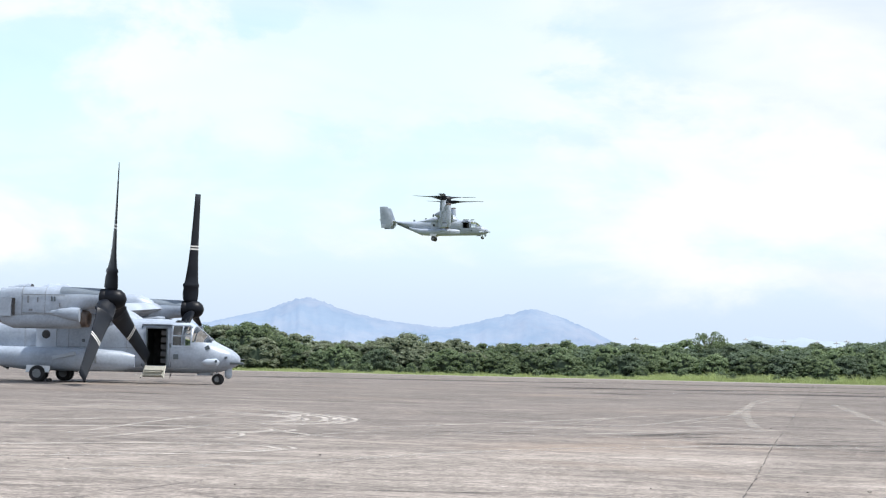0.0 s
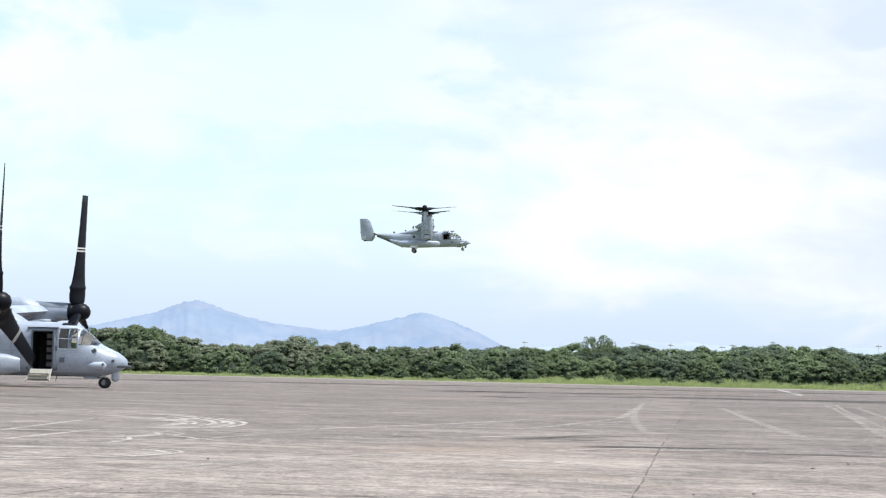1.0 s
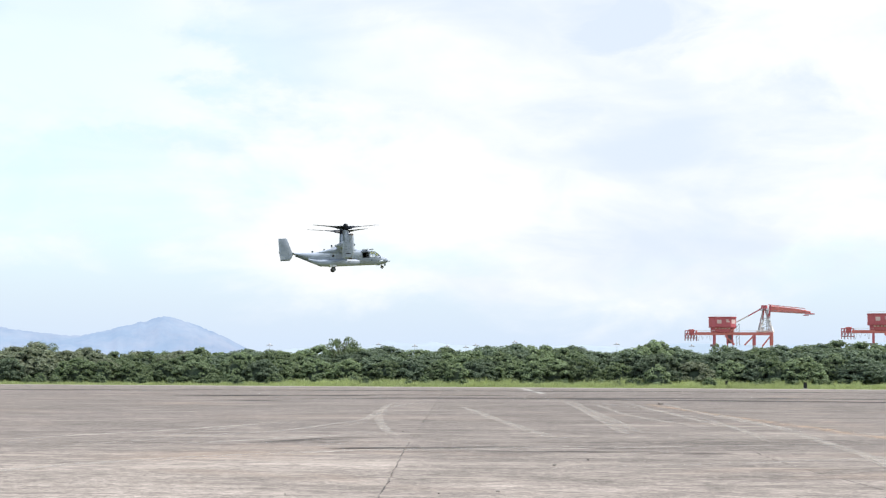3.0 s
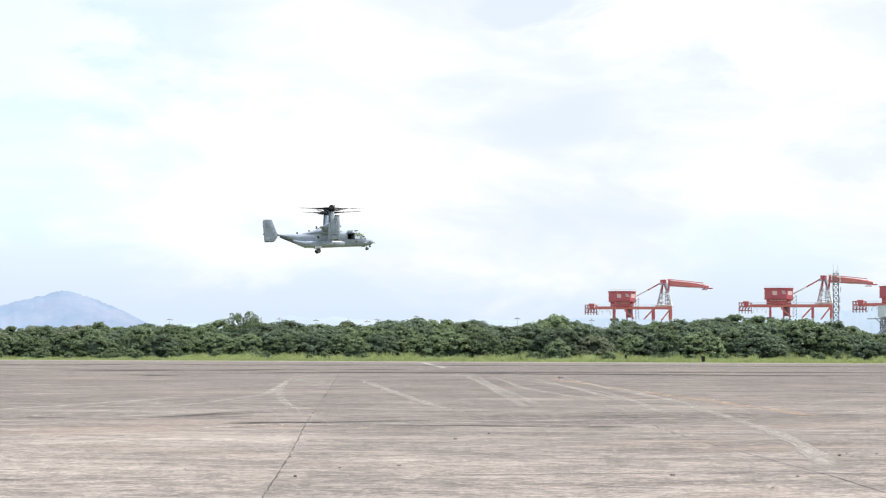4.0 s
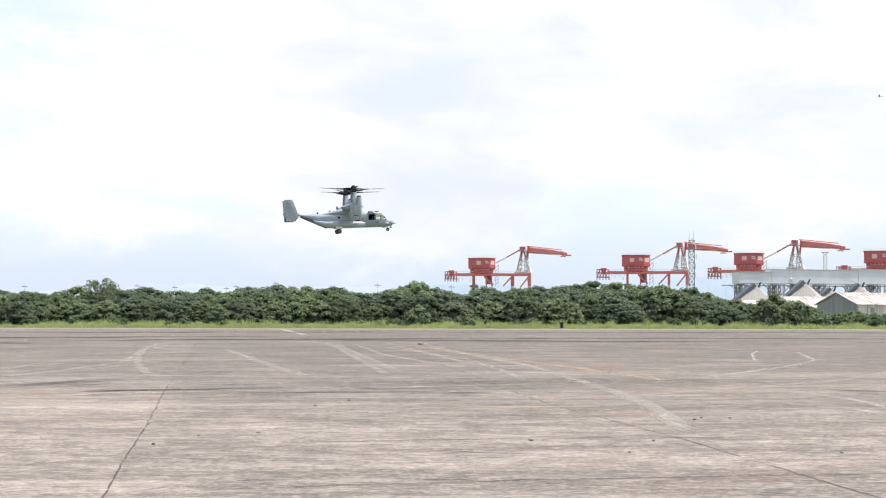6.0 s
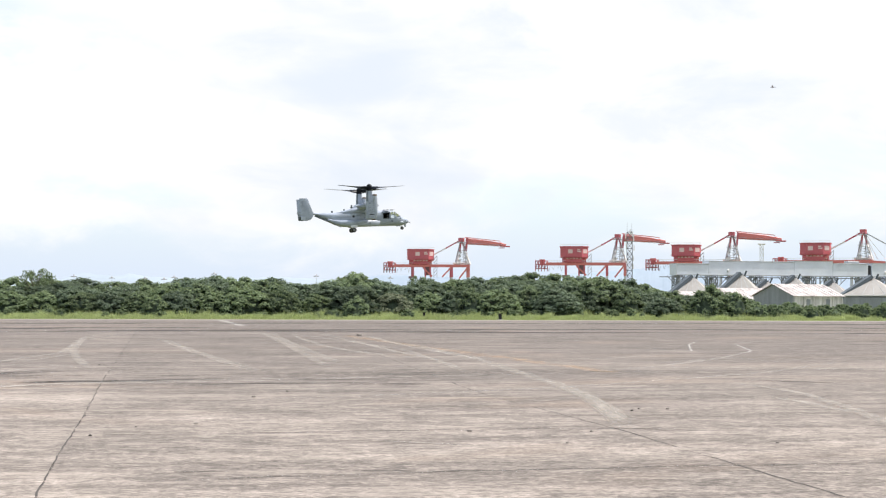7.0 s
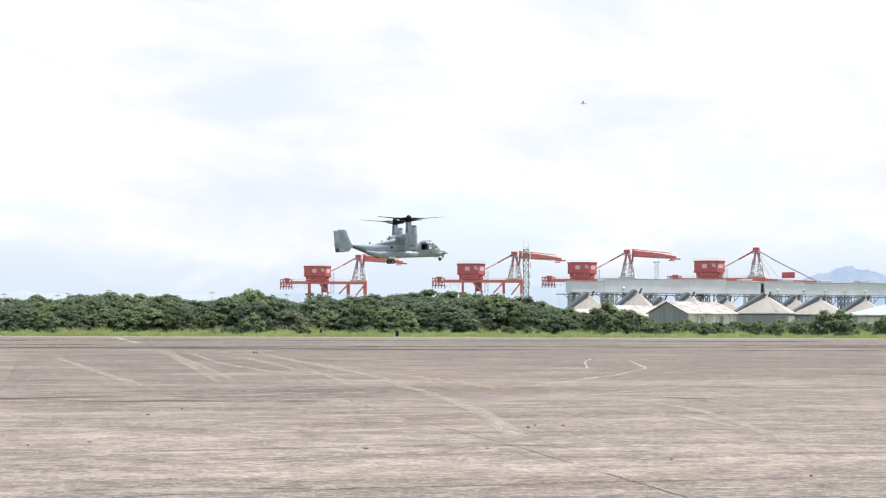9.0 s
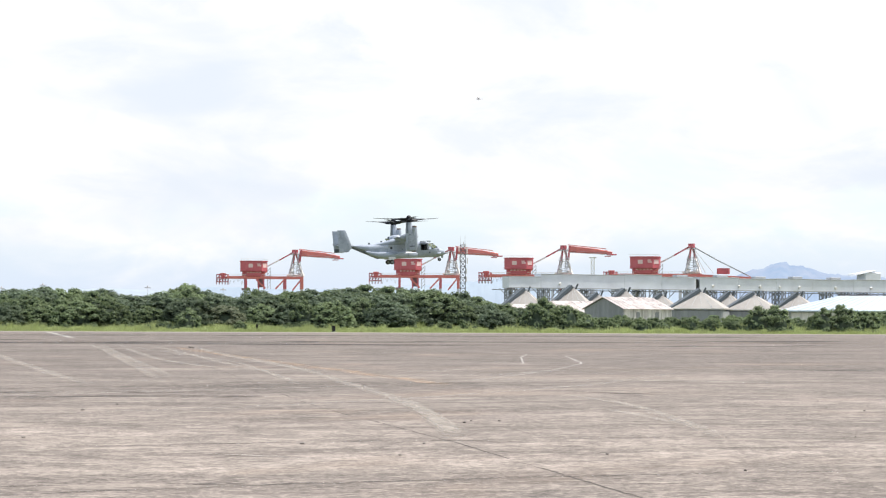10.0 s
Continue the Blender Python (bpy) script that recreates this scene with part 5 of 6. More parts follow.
def lattice(bm, x, y, z0, z1, w, n, r=0.12):
    cs = [(x - w, y - w), (x + w, y - w), (x + w, y + w), (x - w, y + w)]
    for cx, cy in cs:
        beam_into(bm, (cx, cy, z0), (cx, cy, z1), r * 1.6, r * 1.6)
    for k in range(n):
        a, b = z0 + (z1 - z0) * k / n, z0 + (z1 - z0) * (k + 1) / n
        for (p, q) in zip(cs, cs[1:] + cs[:1]):
            beam_into(bm, (*p, a), (*q, b), r, r)
            beam_into(bm, (*q, a), (*p, b), r, r)
            beam_into(bm, (*p, b), (*q, b), r, r)


def build_tower():
    tower = thing("lattice_tower", "grey lattice radio tower with antennas", "tower", Matrix.Translation(polar(26.95, 900)) @ pose(0, 0, 0, 0, 0, -27))
    bm = bmesh.new()
    lattice(bm, 0, 0, 0, 38, 1.3, 14, 0.22)
    part("frame", bm, M_TOWER, tower)
    for k, (x, z) in enumerate(((-2.0, 36), (2.0, 35), (0.3, 38), (-1.6, 31), (2.2, 30), (1.4, 37), (1.8, 25), (1.7, 21))):
        part("antenna", boxes(((x, -1.6, z), (0.5, 0.4, 2.6))), M_CRANE_WHITE, tower)
    part("platform", boxes(((0, 0, 33.4), (5.0, 5.0, 0.3))), M_CRANE_GREY, tower)
    for x in (-1.2, 1.0):
        part("whip", rods(((x, 0, 38), (x, 0, 42.5), 0.1, 0.04)), M_CRANE_GREY, tower)
    mast = thing("lattice_tower", "slender pale lattice tower beside the cranes", "tower", Matrix.Translation(polar(31.05, 860)) @ pose(0, 0, 0, 0, 0, -31))
    bm = bmesh.new()
    lattice(bm, 0, 0, 0, 30.5, 0.8, 12, 0.16)
    part("frame", bm, M_CRANE_WHITE, mast)
    part("platform", boxes(((0, 0, 30.6), (3.4, 3.4, 0.5))), M_CRANE_WHITE, mast)


build_tower()

GAL_A, GAL_B = polar(28.3, 615), polar(43.5, 735)
GAL_LEN = (GAL_B - GAL_A).length
GAL_M = Matrix.Translation(GAL_A) @ pose(0, 0, 0, 0, 0, math.degrees(math.atan2((GAL_B - GAL_A).y, (GAL_B - GAL_A).x)))


def build_gallery():
    """The raised conveyor gallery on its lattice trestles; x runs along it."""
    gal = thing("conveyor_gallery", "long pale grey clad conveyor gallery raised on steel trestles", "conveyor", GAL_M)
    spans = [(0, 12.2, 15.6), (12.2, 45, 16.6), (45, 60, 16.9), (60, 74, 16.2), (75.5, 92, 16.4), (92, 108, 16.1), (108, 124, 16.3), (124, 142, 16.2), (142, 158, 16.4), (158, GAL_LEN, 16.3)]
    for k, (a, b, top) in enumerate(spans):
        bm = bmesh.new()
        bmesh.ops.create_cube(bm, size=1, matrix=Matrix.Translation(((a + b) / 2, 0, (top + 11.8) / 2)) @ Matrix.Diagonal((b - a - 0.08, 5, top - 11.8, 1)))
        seg = part("clad_section", bm, M_CLAD, gal)
        part("eave", boxes((((a + b) / 2, 0, top + 0.1), (b - a - 0.1, 5.5, 0.22))), M_CLAD2, seg)
        part("sill_strip", boxes((((a + b) / 2, -2.56, 11.95), (b - a - 0.1, 0.14, 0.3))), M_CLAD2, seg)
        if k > 2:
            part("roof_vent", boxes((((a + b) / 2 + 2, 0, top + 0.6), (4.5, 3, 0.9))), M_CLAD2, seg)
    part("gap_frame", boxes(((74.75, 0, 14), (1.3, 4.4, 3.6))), M_CABIN, gal, "dark open bay between sections")
    for x in (19.5, 92 - 11, 92, 101, 109.5, 118, 134, 150):
        part("lamp_housing", rods(((x, -2.5, 13.4), (x, -3.1, 13.3), 0.55, 0.4)), M_CRANE_WHITE, gal)
    x, k = 2.0, 0
    while x < GAL_LEN:
        bm = bmesh.new()
        for y in (-2.2, 2.2):
            lattice(bm, x, y, -0.1, 11.8, 0.85, 6, 0.14)
        part("trestle", bm, M_STEEL, gal)
        bm = bmesh.new()
        for sx in (-1, 1):
            beam_into(bm, (x + sx * 0.9, -2.2, 7.6), (x + sx * 5.2, -2.2, 11.6), 0.2, 0.2)
            beam_into(bm, (x + sx * 2.8, -2.2, 9.4), (x + sx * 2.8, -2.2, 11.7), 0.16, 0.16)
        beam_into(bm, (x - 8, -2.2, 11.2), (x + 8, -2.2, 11.2), 0.2, 0.3)
        part("haunch", bm, M_STEEL, gal)
        x += 8.4 if k % 3 else 12.5
        k += 1
    part("head_house", boxes(((151, 0, 17.8), (7.5, 5.4, 3.2)), ((148, 0, 19.2), (9, 5.6, 0.3), Matrix.Rotation(radians(-10), 3, "Y"))), M_CLAD, gal, "taller clad head house on the roof")
    part("under_duct", boxes(((150, -3.5, 10.2), (30, 2, 1.2))), M_CABIN2, gal)


build_gallery()


def build_pile_shed(az, d, half, wall, apex, chute=True):
    """A square storage shed with a steep pyramid roof and a chute climbing to its top."""
    shed = thing("storage_shed", "dusty grey storage shed with a steep pointed roof", "shed", Matrix.Translation(polar(az, d)) @ pose(0, 0, 0, 0, 0, -az - 8), "storage sheds")
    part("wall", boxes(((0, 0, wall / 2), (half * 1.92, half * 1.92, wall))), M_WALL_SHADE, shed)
    flat = 0.08
    ring = lambda h, z: [(-h, -h, z), (h, -h, z), (h, h, z), (-h, h, z)]
    roof = part("roof", loft([ring(half, wall - 0.1), ring(half, wall + 0.25), ring(half * flat, apex)]), M_SHED_ROOF, shed)
    part("eave_trim", boxes(((0, -half - 0.03, wall + 0.1), (half * 2, 0.12, 0.3))), M_CRANE_WHITE, roof)
    part("ridge_cap", boxes(((0, 0, apex + 0.1), (half * 0.2, half * 0.2, 0.5))), M_CLAD2, roof)
    for u in (-0.6, -0.2, 0.2, 0.6):
        part("roof_seam", beams(((u * half, -half * 1.01, wall + 0.3), (u * half * flat, -half * flat, apex), 0.08, 0.08)), M_CLAD2, roof)
    if chute:
        part("chute", beams(((-half * 1.06, -half * 1.0, wall - 0.6), (-0.2, -half * 0.1, apex + 0.5), 1.9, 1.0)), M_DARK_PANEL, shed, "dark inclined chute")
        part("chute_leg", beams(((1.2, -0.4, apex - 0.4), (1.9, -0.4, apex + 1.2), 0.6, 0.5)), M_DARK_PANEL, shed)


for az, d, half, wall, apex in ((28.9, 575, 8.6, 3.0, 10.4), (30.4, 570, 8.8, 3.0, 11.2), (32.05, 590, 8.6, 3.0, 10.6), (34.4, 560, 8.4, 4.6, 10.0), (36.05, 575, 8.2, 4.4, 9.2), (33.2, 600, 8.0, 3.0, 9.3), (35.3, 610, 8.0, 3.0, 9.8), (37.4, 600, 8.2, 3.5, 9.6), (31.2, 612, 8.0, 3.0, 9.6)):
    build_pile_shed(az, d, half, wall, apex)


def build_barn(az, d, turn, length, width, wall, ridge, wall_mat, gable_mat, roof_mat, label):
    """A gabled barn; its long side faces along -y before the turn."""
    barn = thing("warehouse", label, "warehouse", Matrix.Translation(polar(az, d)) @ pose(0, 0, 0, 0, 0, -az + turn), "warehouses")
    a, b, t = length / 2, width / 2, 0.3
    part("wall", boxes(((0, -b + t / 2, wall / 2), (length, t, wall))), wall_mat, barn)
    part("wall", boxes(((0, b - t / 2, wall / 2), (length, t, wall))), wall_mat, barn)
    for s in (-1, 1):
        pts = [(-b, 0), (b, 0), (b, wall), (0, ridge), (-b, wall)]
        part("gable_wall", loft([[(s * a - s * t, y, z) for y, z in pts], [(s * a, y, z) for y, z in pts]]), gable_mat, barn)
    for s in (-1, 1):
        top = [(x, 0, ridge + 0.12) for x in (-a - .5, a + .5)]
        low = [(x, s * (b + .6), wall - 0.15) for x in (-a - .5, a + .5)]
        ring = [top[0], top[1], low[1], low[0]]
        roof = part("roof_slope", loft([ring, [(x, y, z + 0.14) for x, y, z in ring]]), roof_mat, barn)
        n = int(length / 1.6)
        for k in range(n):
            x = -a + (k + 0.5) * length / n
            part("roof_seam", beams(((x, 0, ridge + 0.3), (x, s * (b + .6), wall + 0.03), 0.1, 0.1)), roof_mat, roof)
    n = max(4, int(length / 3.2))
    for k in range(n + 1):
        x = -a + 0.2 + k * (length - 0.4) / n
        part("pilaster", boxes(((x, -b - 0.1, wall / 2), (0.35, 0.3, wall - 0.2))), wall_mat, barn)
    for k in range(n):
        if k % 2:
            x = -a + (k + 0.5) * length / n
            part("wall_patch", boxes(((x, -b - 0.02, wall * 0.55), (1.4, 0.1, wall * 0.5))), gable_mat, barn)
    return barn


build_barn(32.15, 500, 44, 18.0, 15.5, 4.2, 7.2, M_SHED_WALL, M_WALL_SHADE, M_RUST_ROOF, "old concrete warehouse with rust-streaked white gabled roof")
build_barn(30.35, 530, 37, 15.0, 13.5, 3.4, 6.4, M_SHED_WALL, M_WALL_SHADE, M_RUST_ROOF, "grey gabled warehouse with dirty white roof")
build_barn(29.0, 555, 37, 14, 12.5, 3.2, 5.6, M_SHED_WALL, M_WALL_SHADE, M_RUST_ROOF, "low grey gabled warehouse with white roof")


def build_hip_hall():
    hall = thing("warehouse", "wide low warehouse with pale blue sheet roof", "warehouse", Matrix.Translation(polar(41.3, 515)) @ pose(0, 0, 0, 0, 0, -41.3 + 4), "warehouses")
    part("wall", boxes(((0, 0, 1.9), (78, 40, 3.8))), M_SHED_WALL, hall)
    roof = part("roof", loft([[(-40, -21, 3.7), (40, -21, 3.7), (40, 21, 3.7), (-40, 21, 3.7)], [(-40, -21, 4.0), (40, -21, 4.0), (40, 21, 4.0), (-40, 21, 4.0)], [(-24, -1, 8.2), (24, -1, 8.2), (24, 1, 8.2), (-24, 1, 8.2)]]), M_BLUE_ROOF, hall)
    for k in range(-15, 16):
        part("roof_seam", beams(((k * 2.5, -21, 4.08), (k * 1.55, -1, 8.25), 0.1, 0.08)), M_BLUE_ROOF, roof)
    for k in range(12):
        part("pilaster", boxes(((-37 + k * 6.7, -20.1, 1.9), (0.5, 0.4, 3.6))), M_WALL_SHADE, hall)


build_hip_hall()

# ---- aircraft: x forward from the nose tip, y to its left, z up from its wheels ----
HULL = [  # x, low, high, half width, squareness
    (0.0, 1.02, 1.28, 0.14, 2.0), (-0.12, 0.9, 1.42, 0.32, 2.0), (-0.4, 0.74, 1.62, 0.56, 2.1), (-0.8, 0.62, 1.8, 0.78, 2.2),
    (-1.15, 0.56, 1.96, 0.92, 2.4), (-1.5, 0.52, 2.28, 1.02, 2.5), (-1.9, 0.5, 2.6, 1.1, 2.7), (-2.35, 0.5, 2.83, 1.17, 3.0),
    (-2.9, 0.5, 2.94, 1.21, 3.2), (-4.0, 0.5, 2.97, 1.22, 3.4), (-6.0, 0.5, 2.98, 1.22, 3.4), (-8.0, 0.5, 2.98, 1.22, 3.4), (-9.6, 0.5, 2.95, 1.2, 3.3),
    (-10.4, 0.55, 2.9, 1.17, 3.1), (-11.2, 0.9, 2.85, 1.08, 2.9), (-12.2, 1.38, 2.82, 0.92, 2.7), (-13.2, 1.86, 2.82, 0.72, 2.5), (-14.2, 2.3, 2.84, 0.52, 2.3),
    (-15.0, 2.58, 2.88, 0.4, 2.2), (-16.2, 2.66, 2.92, 0.3, 2.0)]


def cut_planes(bm, xs=(), ys=(), zs=()):
    for axis, vals in ((0, xs), (1, ys), (2, zs)):
        for v in vals:
            co, no = [0, 0, 0], [0, 0, 0]
            co[axis], no[axis] = v, 1
            bmesh.ops.bisect_plane(bm, geom=bm.verts[:] + bm.edges[:] + bm.faces[:], plane_co=co, plane_no=no)


def lift_out(bm, inside, shift=0.0):
    """Takes the faces whose middle lies inside out of bm and returns them as a bmesh of their own, sunk by shift."""
    picked = [f for f in bm.faces if inside(f.calc_center_median())]
    out, made = bmesh.new(), {}
    for f in picked:
        vs = []
        for v in f.verts:
            if v not in made:
                made[v] = out.verts.new(v.co - v.normal * shift)
            vs.append(made[v])
        out.faces.new(vs)
    bmesh.ops.delete(bm, geom=picked, context="FACES")
    return out


def wing_section(x, y, z, chord, thick, count=10):
    """An aerofoil ring at a span station; x is its leading edge."""
    up, low = [], []
    for k in range(count):
        t = k / (count - 1)
        h = thick * 2.6 * (0.2969 * math.sqrt(t) - 0.126 * t - 0.3516 * t * t + 0.2843 * t ** 3 - 0.1015 * t ** 4) / 0.26
        up.append((x - chord * t, y, z + h * 0.58))
        low.append((x - chord * t, y, z - h * 0.42 - 0.004))
    return up + low[::-1]


def fin_section(x0, x1, y, z, thick, count=8):
    a, b = [], []
    for k in range(count):
        t = k / (count - 1)
        h = thick * math.sin(math.pi * min(1, t * 1.02) ** 0.6) * 0.5 + 0.008
        a.append((x0 + (x1 - x0) * t, y + h, z))
        b.append((x0 + (x1 - x0) * t, y - h, z))
    return a + b[::-1]


def build_rotor(craft, base, spins, side, feather):
    """Hub and three twisted blades; the axis is local x, each blade runs along its own z."""
    bm = loft([oval(-0.55, 0, 0, 0.34, 0.34, 2, 16), oval(-0.3, 0, 0, 0.42, 0.42, 2, 16), oval(0.1, 0, 0, 0.46, 0.46, 2, 16), oval(0.36, 0, 0, 0.4, 0.4, 2, 16), oval(0.54, 0, 0, 0.26, 0.26, 2, 16), oval(0.62, 0, 0, 0.08, 0.08, 2, 16)])
    hub = part("proprotor", bm, M_HUB, craft, "three-bladed dark proprotor", True, base)
    rings = []
    for r, chord, thick, twist in ((0.3, 0.5, 0.34, 60), (0.5, 0.78, 0.32, 58), (0.85, 0.86, 0.26, 52), (1.1, 0.86, 0.22, 46), (1.15, 0.95, 0.26, 45), (1.25, 0.95, 0.25, 44), (1.32, 0.84, 0.16, 42), (1.7, 0.82, 0.13, 33), (2.3, 0.77, 0.11, 27), (3.2, 0.69, 0.09, 22), (4.4, 0.62, 0.07, 19), (5.4, 0.56, 0.05, 17.5), (5.78, 0.54, 0.035, 17)):
        ring = []
        for k in range(12):
            a = 2 * math.pi * k / 12
            p = Matrix.Rotation(radians(twist + feather), 2) @ Vector((chord * 0.5 * math.cos(a) - chord * 0.12, thick * 0.5 * math.sin(a)))
            ring.append((p.y, p.x * side, r))
        rings.append(ring)
    proto = loft(rings)
    bmesh.ops.recalc_face_normals(proto, faces=proto.faces)
    me = bpy.data.meshes.new("blade")
    proto.to_mesh(me)
    proto.free()
    me.materials.append(M_BLADE)
    me.shade_smooth()
    for k in range(3):
        b = new("blade", me)
        b.parent, b.matrix_basis = hub, pose(0, 0, 0, 120 * k + spins, 0, 0) @ pose(0, 0, 0, 0, 2.7, 0)   # the blades cone forward
    return hub


def turret():
    """A ball on a short neck."""
    bm = rods(((-0.52, 0, 0.85), (-0.52, 0, 0.5), 0.17), sides=14)
    bmesh.ops.create_uvsphere(bm, u_segments=14, v_segments=8, radius=0.18, matrix=Matrix.Translation((-0.52, 0, 0.47)))
    return bm


def build_aircraft(label, m, tilt, door_low, spins, steps, drop):
    """A grey tiltrotor transport; tilt 0 lays the nacelles forward, 90 stands them up."""
    craft = thing("tiltrotor_aircraft", label, "aircraft", m, "tiltrotor aircraft")
    hull = loft([oval(x, 0, (a + b) / 2, w, (b - a) / 2, n, 32) for x, a, b, w, n in HULL])
    bmesh.ops.recalc_face_normals(hull, faces=hull.faces)
    cut_planes(hull, (-4.05, -3.15, -2.86, -2.46, -2.42, -2.08, -2.0, -1.22), (-0.95, -0.5, -0.04, 0.04, 0.5, 0.95), (door_low, 2.52, 1.76, 2.18, 2.22, 2.64, 1.92, 2.8))
    hull.normal_update()
    panes = []
    for s in (-1, 1):
        for x0, x1 in ((-2.86, -2.46), (-2.42, -2.08)):
            for z0, z1 in ((1.76, 2.18), (2.22, 2.64)):
                panes.append((lambda c, s=s, x0=x0, x1=x1, z0=z0, z1=z1: x0 < c.x < x1 and z0 < c.z < z1 and c.y * s > 0.4))
        for y0, y1 in ((0.04, 0.5), (0.5, 1.1)):
            panes.append((lambda c, s=s, y0=y0, y1=y1: -2.0 < c.x < -1.22 and c.z > 1.92 and y0 < c.y * s < y1))
        panes.append((lambda c, s=s: -2.86 < c.x < -2.08 and c.z > 2.8 and 0.04 < c.y * s < 0.95))
    glass = [lift_out(hull, p, 0.02) for p in panes]
    lift_out(hull, lambda c: -4.05 < c.x < -3.15 and door_low < c.z < 2.52 and c.y < -0.5).free()
    body = part("fuselage", hull, M_GREY, craft, "light grey painted fuselage with panel joints", True)
    for g in glass:
        if g.faces:
            part("window_pane", g, M_GLASS, body, "clear cockpit glass", True).visible_shadow = False
        else:
            g.free()
    # window surrounds
    for s in (-1, 1):
        part("window_frame", beams(*[((x, s * y, 1.72), (x, s * y, 2.66), 0.05, 0.05) for x, y in ((-2.9, 1.18), (-2.04, 1.1))], *[((-2.9, s * 1.19, z), (-2.04, s * 1.12, z), 0.05, 0.05) for z in (1.73, 2.2, 2.66)]), M_GREY2, body)
    # crew door: a dark cabin behind the opening
    d0, d1 = door_low, 2.52
    room = [(-4.3, -1.16), (-2.95, -1.16), (-2.95, 0.9), (-4.3, 0.9)]
    lo, hi = [(x, y, d0 - 0.05) for x, y in room], [(x, y, 2.7) for x, y in room]
    v = lo + hi
    part("cabin", (v, [(3, 2, 1, 0), (4, 5, 6, 7), (1, 2, 6, 5), (2, 3, 7, 6), (3, 0, 4, 7)]), M_CABIN, body, "dark cabin seen through the open crew door")
    part("cabin_shelf", boxes(*[((-3.32, -0.85, z), (0.3, 0.3, 0.22)) for z in np.arange(d0 + 0.2, 2.4, 0.32)]), M_CABIN2, body)
    part("door_frame", beams(((-4.08, -1.215, d0), (-4.08, -1.2, d1), 0.06, 0.05), ((-3.12, -1.215, d0), (-3.12, -1.2, d1), 0.06, 0.05), ((-4.1, -1.2, d1 + 0.02), (-3.1, -1.2, d1 + 0.02), 0.05, 0.06)), M_DARK_PANEL, body)
    # emergency exit with its round window, panel joints, small fittings
    for y in (-1.235, 1.235):
        part("exit_panel", boxes(((-8.75, y, 2.05), (0.95, 0.05, 1.1))), M_GREY2, body)
        part("round_window", rods(((-8.75, y * 1.016, 2.15), (-8.75, y * 1.03, 2.15), 0.2), sides=16), M_CABIN, body)
    for x in (-2.98, -5.0, -6.6, -7.7, -9.75):
        hw = 1.225
        part("panel_joint", beams(((x, -hw, 0.9), (x, -hw, 2.55), 0.018, 0.018), ((x, hw, 0.9), (x, hw, 2.55), 0.018, 0.018)), M_LINE, body)
    part("belly_joint", beams(((-1.8, -1.1, 0.72), (-9.5, -1.17, 0.72), 0.02, 0.02), ((-4.5, -1.225, 1.62), (-9.5, -1.225, 1.62), 0.02, 0.02)), M_LINE, body)
    part("vent", boxes(((-2.97, -1.205, 1.75), (0.1, 0.05, 0.2)), ((-2.7, -1.2, 1.25), (0.22, 0.05, 0.22)), ((-7.0, -1.23, 1.9), (0.14, 0.04, 0.14)), ((-6.4, -1.23, 1.3), (0.2, 0.04, 0.14))), M_DARK_PANEL, body)
    # nose fittings
    part("sensor_turret", turret(), M_GREY2, craft, smooth=True)
    for y in (-0.82, 0.82):
        part("nose_blister", loft([oval(-0.78, y * 0.86, 1.05, 0.06, 0.06, 2, 12), oval(-0.9, y * 0.94, 1.03, 0.18, 0.18, 2, 12), oval(-1.3, y * 1.06, 1.02, 0.2, 0.19, 2, 12), oval(-1.62, y * 1.1, 1.02, 0.06, 0.06, 2, 12)]), M_GREY2, craft, smooth=True)
        part("sensor_eye", rods(((-0.9, y * 1.1, 1.08), (-0.9, y * 1.2, 1.08), 0.06), sides=12), M_DARK_PANEL, craft)
        part("nose_vent", boxes(((-0.5, y * 0.8, 1.25), (0.12, 0.1, 0.12))), M_DARK_PANEL, craft)
        part("nose_antenna", boxes(((-1.45, y * 1.12, 1.62), (0.5, 0.1, 0.16), Matrix.Rotation(radians(-28), 3, "Y"))), M_DARK_PANEL, craft)
    part("fuel_probe", rods(((-0.4, -0.42, 1.02), (0.28, -0.46, 1.0), 0.07, 0.05)), M_DARK_PANEL, craft)
    part("air_data_probe", rods(((-0.3, 0.3, 1.2), (0.12, 0.34, 1.18), 0.035, 0.02)), M_METAL, craft)
    # wheel sponsons
    for s in (-1, 1):
        rings = [(-4.6, 1.16, 1.0, 0.1, 0.3), (-5.2, 1.24, 1.0, 0.35, 0.46), (-6.4, 1.36, 1.02, 0.62, 0.52), (-8.0, 1.45, 1.03, 0.74, 0.53), (-9.6, 1.42, 1.05, 0.72, 0.52), (-10.8, 1.28, 1.12, 0.6, 0.46), (-11.8, 1.06, 1.35, 0.42, 0.34), (-12.7, 0.86, 1.7, 0.16, 0.16)]
        sp = part("sponson", loft([oval(x, s * y, z, ry, rz, 2.5, 20) for x, y, z, ry, rz in rings]), M_GREY, craft, smooth=True)
        part("gear_door", boxes(((-8.8, s * 2.12, 0.58), (1.1, 0.05, 0.34), Matrix.Rotation(radians(s * 24), 3, "X"))), M_PALE_STRUT, sp, "white open wheel-bay door")
        part("sponson_fairing", boxes(((-7.6, s * 2.16, 1.2), (1.1, 0.12, 0.16), Matrix.Rotation(radians(-12), 3, "Y"))), M_GREY2, sp)
    # wing and the saddle that carries it
    part("wing", loft([wing_section(-5.35, -6.4, 3.62, 2.5, 0.5), wing_section(-5.6, -1.3, 3.36, 2.55, 0.55), wing_section(-5.6, 1.3, 3.36, 2.55, 0.55), wing_section(-5.35, 6.4, 3.62, 2.5, 0.5)]), M_GREY, craft, smooth=True)
